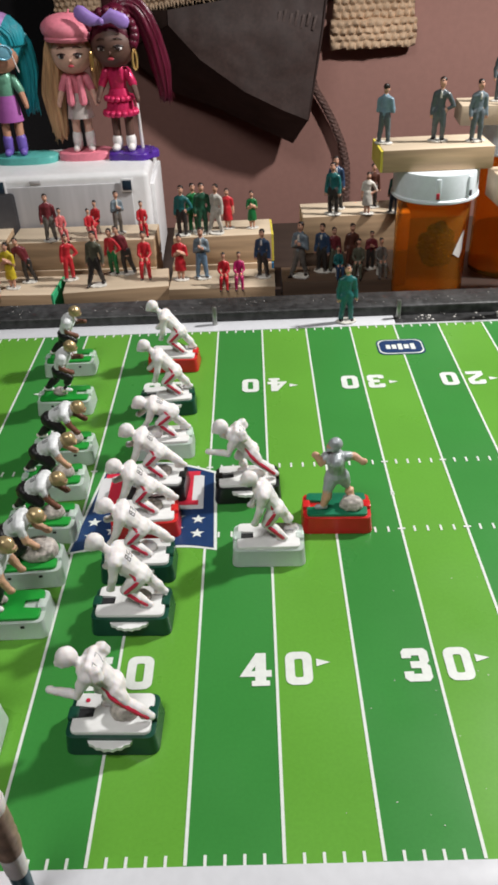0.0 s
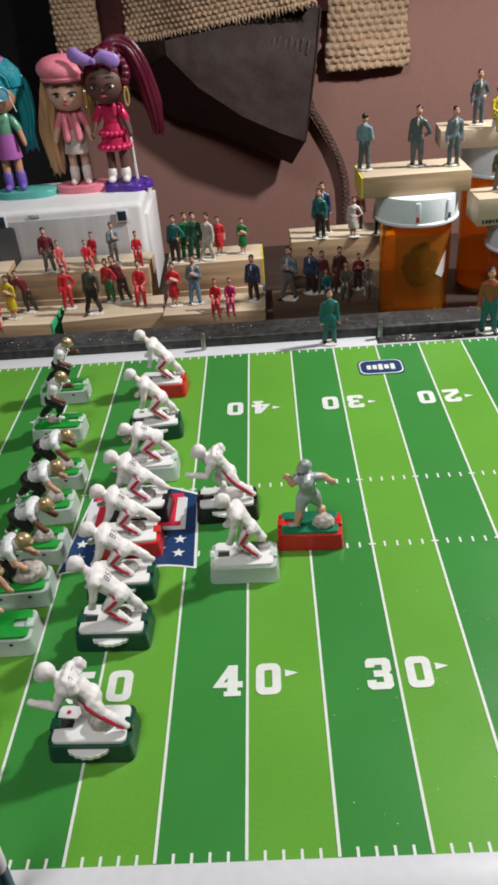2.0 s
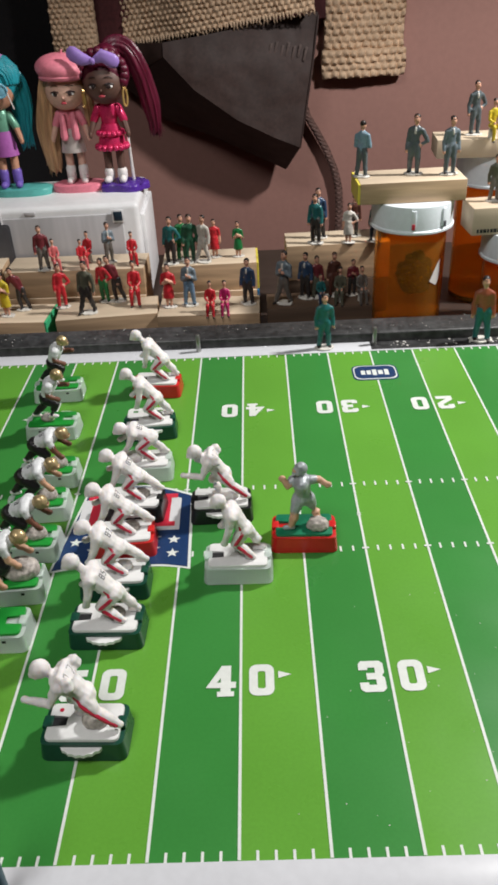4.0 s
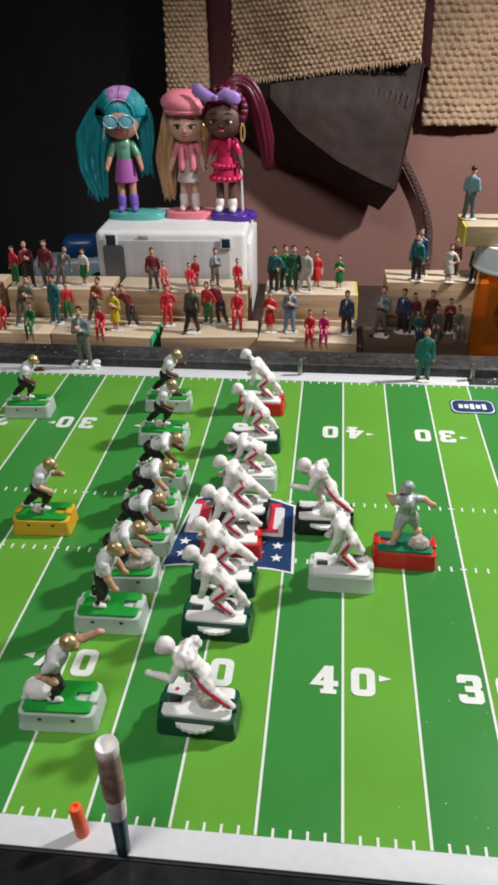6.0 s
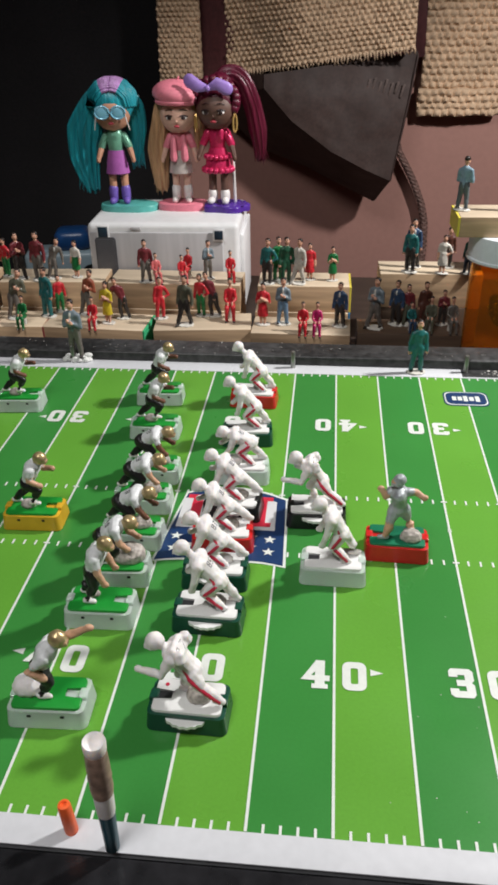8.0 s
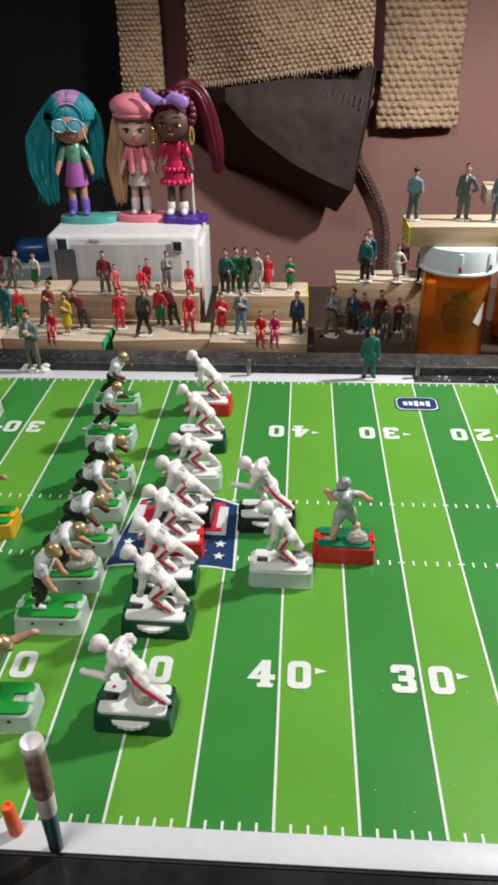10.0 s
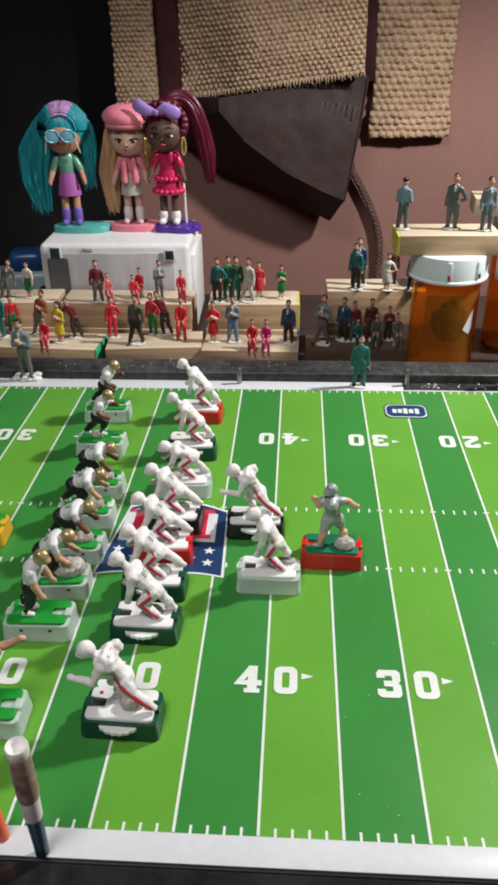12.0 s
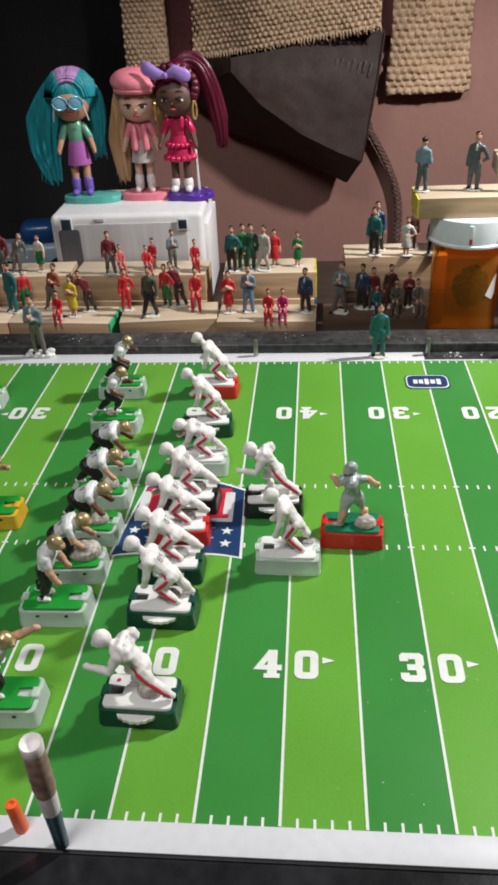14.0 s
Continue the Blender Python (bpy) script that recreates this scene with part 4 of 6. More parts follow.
BACK_BENCH = [
    ('stand', -0.2168, 0.4607, 0.0312, 'red', 'green'), ('stand', -0.2034, 0.4540, 0.0375, 'maroon', 'char'), ('stand', -0.1869, 0.4520, 0.0392, 'maroon', 'grey'),
    ('lean', -0.1765, 0.4560, 0.0330, 'grey', 'grey'), ('dress', -0.1590, 0.4608, 0.0300, 'white', 'green'), ('stand', -0.1001, 0.4520, 0.0337, 'maroon', 'grey'),
    ('sit', -0.0919, 0.4520, 0.0240, 'pink', 'pink'), ('sit', -0.0682, 0.4640, 0.0250, 'red', 'red'), ('sit', -0.0717, 0.4530, 0.0225, 'red', 'pink'),
    ('stand', -0.0522, 0.4620, 0.0309, 'slate', 'grey'), ('sit', -0.0340, 0.4580, 0.0250, 'red', 'red'),
]
BACK_RIGHT = [
    ('stand', -0.0044, 0.4530, 0.0356, 'teal', 'char'), ('stand', 0.0034, 0.4600, 0.0348, 'green', 'green'), ('stand', 0.0101, 0.4540, 0.0364, 'dkgreen', 'dkgreen'),
    ('stride', 0.0198, 0.4540, 0.0355, 'stone', 'stone'), ('dress', 0.0283, 0.4640, 0.0290, 'red', 'red'), ('dress', 0.0461, 0.4627, 0.0270, 'green', 'green'),
]
DARK_BLOCK = [
    ('stride', 0.0786, 0.4260, 0.0398, 'slate', 'grey'), ('stand', 0.0951, 0.4340, 0.0350, 'navy', 'char'), ('stand', 0.1038, 0.4340, 0.0320, 'maroon', 'olive'),
    ('stand', 0.1161, 0.4360, 0.0335, 'brown', 'brown'), ('stand', 0.1300, 0.4360, 0.0275, 'maroon', 'char'),
    ('sit', 0.1199, 0.4240, 0.0274, 'olive', 'olive'), ('sit', 0.1350, 0.4240, 0.0273, 'grey', 'grey'), ('sit', 0.1057, 0.4230, 0.0230, 'teal', 'navy'),
]
UPPER_RIGHT = [('stand', 0.1041, 0.4520, 0.0360, 'teal', 'char'), ('stand', 0.1075, 0.4640, 0.0370, 'navy', 'char'), ('dress', 0.1279, 0.4500, 0.0290, 'white', 'stone'), ('stand', 0.1333, 0.4640, 0.0310, 'brown', 'char'), ('stand', 0.1470, 0.4500, 0.0300, 'teal', 'navy')]
FRONT_Z, BACK_Z = -0.0160, 0.0062
count = 0
for rows, top in ((FRONT_BENCH, FRONT_Z), (BACK_BENCH, BACK_Z), (BACK_RIGHT, BACK_Z), (DARK_BLOCK, -0.0180), (UPPER_RIGHT, 0.0175)):
    for kind, x, y, height, shirt, trousers in rows:
        count += 1
        toy_person(kind, x, y, top, height, shirt, trousers, random.Random(count).uniform(-35, 35), count)
for x, y, colour in FRONT_SITTERS:
    count += 1
    toy_person("sit", x, y, FRONT_Z - 0.0015, 0.0255, colour, colour, random.Random(count).uniform(-15, 15), count)
toy_person("lean", -0.2006, 0.4246, FRONT_Z, 0.040, "olive", "grey", 10, 90)
# touchline figures
toy_person("stand", 0.0986, 0.3100, 0.0004, 0.0345, "teal", "teal", 8, 91, group="touchline figures")
toy_person("stand", -0.1160, 0.3135, 0.0030, 0.0390, "slate", "grey", -10, 92, disc=False, group="touchline figures")
toy_person("stand", 0.1925, 0.3120, 0.0004, 0.0400, "rust", "teal", -6, 93, group="touchline figures")

# ---- wooden blocks ----
def wood_block(size, at, turn, label, mats=None, ends=None, marks=None, group="pine blocks"):
    """A sawn block: body, paler top face, painted end and printed marks."""
    ob = thing("wooden_block", pose(*at, 0, 0, turn), label, "wooden block", group)
    sx, sy, sz = size
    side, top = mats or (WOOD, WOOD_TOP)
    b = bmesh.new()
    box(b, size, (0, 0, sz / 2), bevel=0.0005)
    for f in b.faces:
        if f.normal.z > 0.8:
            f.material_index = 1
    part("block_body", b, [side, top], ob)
    for s, mat in ends or ():
        b = bmesh.new()
        box(b, (0.0016, sy - 0.0004, sz - 0.0006), (s * (sx / 2 + 0.0007), 0, sz / 2), bevel=0.0003)
        part("painted_end", b, mat, ob, smooth=False)
    if marks:
        for k in range(10):
            b = bmesh.new()
            box(b, (0.0013 + 0.0004 * (k % 3), 0.0003, 0.0024), (-sx / 2 + 0.004 + 0.0023 * k, -sy / 2, sz * 0.16))
            part("printed_bar", b, INK, ob, smooth=False)
    return ob


GREEN_END = material("green_painted_end", (0.05, 0.45, 0.20), 0.5, grain=0.1, grain_size=200)
RED_END = material("red_stained_end", (0.30, 0.07, 0.06), 0.6, grain=0.2, grain_size=200)
YELLOW_END = material("yellow_painted_end", (0.72, 0.60, 0.08), 0.5, grain=0.1, grain_size=200)
BLUE_END = material("blue_painted_end", (0.04, 0.22, 0.45), 0.5, grain=0.1, grain_size=200)
FH = FRONT_Z - TABLE_Z
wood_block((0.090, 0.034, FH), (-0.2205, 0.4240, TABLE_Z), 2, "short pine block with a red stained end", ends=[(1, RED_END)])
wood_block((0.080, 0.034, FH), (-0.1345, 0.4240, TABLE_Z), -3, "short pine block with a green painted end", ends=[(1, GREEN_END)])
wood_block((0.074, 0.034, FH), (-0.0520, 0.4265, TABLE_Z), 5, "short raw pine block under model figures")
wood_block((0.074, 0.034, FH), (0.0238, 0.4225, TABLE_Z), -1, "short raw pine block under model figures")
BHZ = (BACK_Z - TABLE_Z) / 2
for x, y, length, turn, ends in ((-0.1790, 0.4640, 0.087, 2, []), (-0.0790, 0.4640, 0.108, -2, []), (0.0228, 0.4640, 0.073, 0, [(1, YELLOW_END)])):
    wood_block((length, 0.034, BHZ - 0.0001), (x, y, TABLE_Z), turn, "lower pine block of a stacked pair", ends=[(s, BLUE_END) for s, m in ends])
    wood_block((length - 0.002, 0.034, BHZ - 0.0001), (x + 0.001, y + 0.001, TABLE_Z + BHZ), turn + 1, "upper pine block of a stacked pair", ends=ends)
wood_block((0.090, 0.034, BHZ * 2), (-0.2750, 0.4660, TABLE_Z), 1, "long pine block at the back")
wood_block((0.078, 0.030, 0.018), (0.1050, 0.4300, TABLE_Z), 0, "dark brown wooden block", mats=(WOOD_DARK, WOOD_DARK))
UZ = (0.0175 - TABLE_Z) / 2
# lower block in the dark brown colour, upper one in pine
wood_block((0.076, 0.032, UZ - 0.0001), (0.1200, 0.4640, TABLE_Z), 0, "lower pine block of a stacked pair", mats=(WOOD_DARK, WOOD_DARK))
wood_block((0.076, 0.032, UZ - 0.0001), (0.1200, 0.4640, TABLE_Z + UZ), 1, "upper pine block of a stacked pair")

# ---- medicine bottles, with blocks and figures on their caps ----
def pill_bottle(x, y, r, cap_r, cap_z0, cap_z1, label, turn=0, contents=False):
    ob = thing("pill_bottle", pose(x, y, TABLE_Z, 0, 0, turn), label, "bottle", "amber pill bottles")
    h0, h1 = cap_z0 - TABLE_Z, cap_z1 - TABLE_Z
    b = bmesh.new()
    lathe(b, [(r * 0.90, 0.0), (r * 0.98, 0.001), (r, 0.004), (r, h0 - 0.006), (r * 0.97, h0 - 0.002), (r * 0.97, h1 - 0.004), (r * 0.91, h1 - 0.004), (r * 0.91, h0 - 0.002), (r * 0.94, h0 - 0.007), (r * 0.94, 0.004), (r * 0.80, 0.0025)], count=48)
    part("amber_body", b, AMBER, ob, "translucent amber plastic")
    b = bmesh.new()
    n = 96
    prof = [(cap_r, 0.0), (cap_r * 1.02, 0.0005), (cap_r * 1.02, 0.0018), (cap_r * 0.985, 0.0026), (cap_r * 0.985, h1 - h0 - 0.0012), (cap_r * 0.975, h1 - h0 - 0.0003), (cap_r * 0.95, h1 - h0)]
    lathe(b, prof, count=n, at=(0, 0, h0))
    for v in b.verts:
        k = round(math.atan2(v.co.y, v.co.x) / (2 * math.pi / n))
        if 0.0045 < v.co.z - h0 < h1 - h0 - 0.0015 and k % 2:
            v.co.x *= 0.992
            v.co.y *= 0.992
    cap = part("cap", b, CAP_WHITE, ob, "white child-proof cap")
    for a, mat in ((-98, PRINT_RED), (-52, TRAILER_DARK)):
        b = bmesh.new()
        q = radians(a)
        box(b, (0.0032, 0.0022, h1 - h0 - 0.006), (cap_r * 0.985 * math.cos(q), cap_r * 0.985 * math.sin(q), h0 + (h1 - h0) / 2 + 0.001), (0, 0, a + 90), bevel=0.0005)
        part("cap_tab", b, CAP_WHITE, cap)
        b = bmesh.new()
        box(b, (0.0020, 0.0006, 0.0036), (cap_r * 1.037 * math.cos(q), cap_r * 1.037 * math.sin(q), h0 + (h1 - h0) * 0.32), (0, 0, a + 90), bevel=0.0002)
        part("tab_mark", b, mat, cap)
    if contents:
        rnd = random.Random(5)
        b = bmesh.new()
        for k in range(60):
            d = Vector((rnd.gauss(0, 1), rnd.gauss(0, 1), rnd.gauss(0, 1))).normalized() * rnd.random() ** 0.4
            ball(b, (0.0035 + 0.0105 * d.x, -0.006 + 0.0095 * d.y, 0.0450 + 0.0125 * d.z), 0.0042, 0, (1.2, 0.9, 1.0), (rnd.uniform(0, 90), rnd.uniform(0, 90), 0), 8, 6)
        part("contents", b, CRUMBS, ob, "dark brown lump inside the bottle")
        b = bmesh.new()
        pts = [(-0.004, 0.044), (0.002, 0.040), (0.0045, 0.044), (0.005, 0.058), (0.002, 0.055)]
        vs = [b.verts.new(((r + 0.0003) * math.sin(0.62 + px / r), -(r + 0.0003) * math.cos(0.62 + px / r), pz)) for px, pz in pts]
        got = bmesh.ops.extrude_face_region(b, geom=[b.faces.new(vs)])
        for v in got["geom"]:
            if isinstance(v, bmesh.types.BMVert):
                v.co.x *= 1.008
                v.co.y *= 1.008
        part("torn_label", b, PAPER, ob, "torn scrap of white label")
    return ob


pill_bottle(0.1660, 0.4120, 0.0240, 0.0276, 0.0420, 0.0600, "amber pill bottle with white cap and dark brown contents", 0, True)
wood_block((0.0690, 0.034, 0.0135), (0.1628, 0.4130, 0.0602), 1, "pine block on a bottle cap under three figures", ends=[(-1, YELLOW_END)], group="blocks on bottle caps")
for x, y, height, shirt, trousers, turn in ((0.1313, 0.4140, 0.0350, "sky", "suit", 150), (0.1654, 0.4140, 0.0375, "suit", "suit", -20), (0.1879, 0.4100, 0.0360, "slate", "suit", 10)):
    count += 1
    toy_person("stand", x, y, 0.0738, height, shirt, trousers, turn, count, group="figures on blocks")
pill_bottle(0.2370, 0.4740, 0.0255, 0.0280, 0.0520, 0.0745, "tall amber pill bottle with white cap", 20)
wood_block((0.0800, 0.028, 0.0125), (0.2285, 0.4600, 0.0747), -4, "pale pine block on a bottle cap", mats=(WOOD_TOP, WOOD_TOP), group="blocks on bottle caps")
toy_person("stand", 0.2150, 0.4600, 0.0872, 0.0350, "suit", "suit", 12, 131, group="figures on blocks")
toy_person("sit", 0.2240, 0.4480, 0.0862, 0.0270, "yellow", "yellow", 15, 132, group="figures on blocks")
pill_bottle(0.2410, 0.4080, 0.0235, 0.0265, 0.0180, 0.0370, "short amber pill bottle with white cap", 40)
wood_block((0.0640, 0.026, 0.0180), (0.2340, 0.4080, 0.0372), 3, "pine block with printed marks on a bottle cap", mats=(WOOD_TOP, WOOD_TOP), marks=True, group="blocks on bottle caps")
toy_person("stand", 0.2190, 0.4090, 0.0552, 0.0300, "olive", "grey", 0, 133, group="figures on blocks")

bm = bmesh.new()
box(bm, (0.0140, 0.0110, 0.0200), (0, 0, 0.0100), bevel=0.0016, segments=3)
packet = thing("toy_packet", pose(0.2345, 0.4080, 0.0553, 0, 0, 8), "small teal packet with white band on a block", "packet")
part("box", bm, material("teal_packet_card", (0.03, 0.16, 0.17), 0.45, grain=0.1, grain_size=300, stain=0.1, stain_size=60), packet)
bm = bmesh.new()
box(bm, (0.0143, 0.0113, 0.0050), (0, 0, 0.0125), bevel=0.0004)
part("band", bm, PAPER, packet, "white paper band")

# ---- toy trailer ----
trailer = thing("toy_trailer", pose(-0.0935, 0.5300, TABLE_Z, 0, 0, 1.5), "white plastic toy camper trailer with grey side panel", "toy vehicle")
TL, TD, TH = 0.1250, 0.084, 0.0790
bm = bmesh.new()
box(bm, (TL, TD, TH), (0, 0, TH / 2), bevel=0.0045, segments=4)
part("shell", bm, TRAILER_WHITE, trailer)
bm = bmesh.new()
box(bm, (TL * 0.875, 0.0012, TH * 0.74), (-TL * 0.045, -TD / 2 - 0.0004, TH * 0.535), bevel=0.0006)
part("side_panel", bm, TRAILER_GREY, trailer, "scuffed light grey side panel")
bm = bmesh.new()
slab(bm, corners(0.0086, 0.0200, 0.0025, 3), 0, 0.0012)
door = part("door", bm, TRAILER_DARK, trailer, "dark grey door")
door.matrix_basis = pose(-0.0475, -TD / 2 - 0.0012, 0.0480, 90, 0, 0)
bm = bmesh.new()
slab(bm, corners(0.0072, 0.0184, 0.0018, 3), 0, 0.0006)
part("door_panel", bm, TRAILER_DARK, door).matrix_basis = pose(0, 0, 0.0010)
for x, z, s in ((-0.0488, 0.0722, 0.0044), (0.0460, 0.0700, 0.0038)):
    bm = bmesh.new()
    box(bm, (2 * s + 0.0016, 0.0012, 2 * s + 0.0022), (x, -TD / 2 - 0.0016, z), bevel=0.0003)
    win = part("window_surround", bm, TRAILER_WHITE, trailer, "white window surround")
    bm = bmesh.new()
    box(bm, (2 * s - 0.0008, 0.0010, 2 * s - 0.0004), (x, -TD / 2 - 0.0021, z), bevel=0.0003)
    part("window_pane", bm, WINDOW_DARK, win, "dark blue window pane")
bm = bmesh.new()
box(bm, (TL * 0.80, 0.0012, 0.0036), (-0.002, -TD / 2 - 0.0012, 0.0300), bevel=0.0003)
part("red_stripe", bm, PRINT_RED, trailer, "red painted stripe")
bm = bmesh.new()
box(bm, (0.0085, 0.0012, 0.0030), (-0.022, -TD / 2 - 0.0003, TH - 0.0046), bevel=0.0006)
part("roof_catch", bm, TRAILER_GREY, trailer, "grey half-round roof catch")
bm = bmesh.new()
box(bm, (0.0045, TD * 0.82, TH * 0.80), (TL / 2 + 0.0010, 0, TH * 0.46), bevel=0.0012)
part("end_wall", bm, TRAILER_WHITE, trailer)
for k in (-1, 1):
    bm = bmesh.new()
    box(bm, (0.0070, 0.0050, 0.0100), (TL / 2 - 0.001, k * (TD / 2 - 0.004), 0.012), bevel=0.0010)
    part("corner_lug", bm, TRAILER_WHITE, trailer)

# blue toy car beyond the trailer
BLUE_CAR = material("blue_toy_car_paint", (0.015, 0.07, 0.22), 0.3, grain=0.1, grain_size=100)
PALE_CAR = material("pale_blue_plastic", (0.32, 0.42, 0.48), 0.35, grain=0.1, grain_size=100)
car = thing("toy_car", pose(-0.2050, 0.575, TABLE_Z, 0, 0, 10), "blue and pale grey toy car behind the blocks", "toy vehicle")
bm = bmesh.new()
box(bm, (0.075, 0.034, 0.022), (0, 0, 0.021), bevel=0.005, segments=3)
part("body", bm, PALE_CAR, car)
bm = bmesh.new()
box(bm, (0.034, 0.028, 0.020), (0.008, 0, 0.041), bevel=0.008, segments=4)
part("roof", bm, BLUE_CAR, car, "blue rounded roof")
for sx in (-1, 1):
    for sy in (-1, 1):
        bm = bmesh.new()
        tube(bm, [(sx * 0.024, sy * 0.013, 0.0105), (sx * 0.024, sy * 0.0185, 0.0105)], [0.0098, 0.0098], count=20, round_ends=False)
        part("wheel", bm, BASE_BLACK, car)

# ---- fashion dolls: one plain mesh each ----
ROOF = TABLE_Z + TH
DOLL = {key: material("doll_" + key, rgb, rough, grain=0.1, grain_size=400, stain=0.12, stain_size=90, metal=metal) for key, (rgb, rough, metal) in {
    "tan": ((0.50, 0.25, 0.16), 0.6, 0), "pale": ((0.66, 0.40, 0.31), 0.6, 0), "deep": ((0.12, 0.06, 0.045), 0.55, 0), "violet": ((0.16, 0.10, 0.42), 0.4, 0),
    "aqua": ((0.10, 0.42, 0.38), 0.4, 0), "rose": ((0.76, 0.22, 0.29), 0.55, 0), "purple": ((0.085, 0.03, 0.30), 0.25, 0), "lilac": ((0.36, 0.22, 0.62), 0.4, 0),
    "skirt": ((0.36, 0.10, 0.36), 0.45, 0), "mint": ((0.16, 0.38, 0.27), 0.35, 0.2), "glass": ((0.20, 0.46, 0.60), 0.2, 0.1), "white": ((0.78, 0.74, 0.72), 0.4, 0),
    "hotpink": ((0.62, 0.03, 0.12), 0.25, 0.25), "gold": ((0.70, 0.45, 0.16), 0.3, 0.6), "silver": ((0.66, 0.58, 0.55), 0.3, 0.35), "ink": ((0.03, 0.015, 0.015), 0.4, 0), "lips": ((0.45, 0.05, 0.07), 0.4, 0)}.items()}


def hair_material(name, colour):
    return material(name, colour, 0.38, grain=0.35, grain_size=420, stain=0.2, stain_size=60, bump=0.8, bump_size=420, stretch=(1, 1, 0.06))


HAIR_TEAL = hair_material("turquoise_doll_hair", (0.012, 0.26, 0.32))
HAIR_LILAC = hair_material("lilac_doll_hair", (0.42, 0.22, 0.48))
HAIR_BLOND = hair_material("blond_doll_hair", (0.52, 0.30, 0.16))
HAIR_WINE = hair_material("wine_doll_hair", (0.10, 0.006, 0.024))


def locks(b, slot, roots, tip, radius, count, spread, seed_):
    """Strands that hang from a root towards a tip, as tapered tubes."""
    rnd = random.Random(seed_)
    root0, root1 = Vector(roots[0]), Vector(roots[1])
    for k in range(count):
        a = root0.lerp(root1, rnd.random()) + Vector((rnd.uniform(-1, 1), rnd.uniform(-1, 1), 0)) * spread * 0.3
        t = Vector(tip) + Vector((rnd.uniform(-1, 1) * spread, rnd.uniform(-1, 1) * spread * 0.6, rnd.uniform(-1, 1) * spread * 0.8))
        mid = a.lerp(t, 0.5) + Vector((rnd.uniform(-1, 1), rnd.uniform(-0.6, 0.6), 0)) * spread * 0.5
        q = a.lerp(t, 0.22) + (mid - a.lerp(t, 0.5)) * 0.8
        tube(b, [a, q, mid, t], [radius, radius * 1.1, radius, radius * 0.35], slot, 6)


def hair_mass(b, slot, path, widths, flat=0.62, ridges=15, seed_=0):
    """A full hank of hair along a path: a lofted body with combed ridges and a ragged end."""
    n, loops = 44, []
    pts = [Vector(p) for p in path]
    fine, wide = [], []
    for k in range(len(pts) - 1):
        for q in range(7):
            t = q / 7
            p0, p1, p2, p3 = pts[max(k - 1, 0)], pts[k], pts[k + 1], pts[min(k + 2, len(pts) - 1)]
            fine.append(0.5 * (2 * p1 + (p2 - p0) * t + (2 * p0 - 5 * p1 + 4 * p2 - p3) * t * t + (3 * p1 - p0 - 3 * p2 + p3) * t ** 3))
            wide.append(widths[k] + (widths[k + 1] - widths[k]) * t)
    fine.append(pts[-1])
    wide.append(widths[-1])
    for k, p in enumerate(fine):
        f = k / (len(fine) - 1)
        axis = fine[min(k + 1, len(fine) - 1)] - fine[max(k - 1, 0)]
        row = []
        for j, v in enumerate(ring(p, axis, wide[k], n, flat, (0, 1, 0))):
            a = 2 * math.pi * j / n
            comb = 0.10 * math.sin(ridges * a + 2.5 * noise.noise(Vector((f * 2.2, a * 1.3, seed_)))) + 0.16 * noise.noise(Vector((math.cos(a) * 2.6, math.sin(a) * 2.6, f * 1.4 + seed_)))
            tip = axis.normalized() * max(0.0, f - 0.8) * 5 * 0.009 * noise.noise(Vector((a * 3.1, seed_ + 5, 0)))
            row.append(b.verts.new(p + (v - p) * (1 + comb) + tip))
        loops.append(row)
    faces = [b.faces.new((r0[j], r0[(j + 1) % n], r1[(j + 1) % n], r1[j])) for r0, r1 in zip(loops, loops[1:]) for j in range(n)]
    faces += [b.faces.new(loops[0]), b.faces.new(loops[-1][::-1])]
    mark(faces, slot)


def doll_body(b, skin, top_slot, skirt_slot, leg_slot, shoe_slot, low, flare):
    """Legs, skirt, top and arms; z from the sole, in metres."""
    for s in (-1, 1):
        tube(b, [(0.0052 * s, 0, 0.030), (0.0052 * s, 0, 0.016), (0.0054 * s, 0, 0.006)], [0.0036, 0.0033, 0.0034], leg_slot, 10)
        tube(b, [(0.0056 * s, 0.001, 0.0030), (0.0064 * s, -0.0055, 0.0026)], [0.0034, 0.0030], shoe_slot, 10)
        tube(b, [(0.0055 * s, 0, 0.004), (0.0054 * s, 0, 0.013 if low else 0.009)], [0.0040, 0.0042], shoe_slot, 10)
    tube(b, [(0, 0, 0.046), (0, 0, 0.038), (0, 0, 0.0265)], [0.0070, 0.0092 * flare, 0.0112 * flare], skirt_slot, 18, 0.8, (0, 1, 0), False)
    tube(b, [(0, 0, 0.044), (0, 0, 0.052), (0, 0, 0.058)], [0.0064, 0.0070, 0.0076], top_slot, 14, 0.75, (0, 1, 0))
    tube(b, [(0, 0, 0.057), (0, 0, 0.066)], [0.0030, 0.0030], skin, 8)
    for s in (-1, 1):
        tube(b, [(0.0078 * s, 0, 0.0575), (0.0120 * s, -0.001, 0.0490)], [0.0036, 0.0033], top_slot, 9)
        tube(b, [(0.0120 * s, -0.001, 0.0490), (0.0150 * s, -0.0050, 0.0400)], [0.0026, 0.0021], skin, 8)
        ball(b, (0.0154 * s, -0.0056, 0.0385), 0.0024, skin, (0.8, 0.9, 1.2), (0, 0, 0), 8, 6)


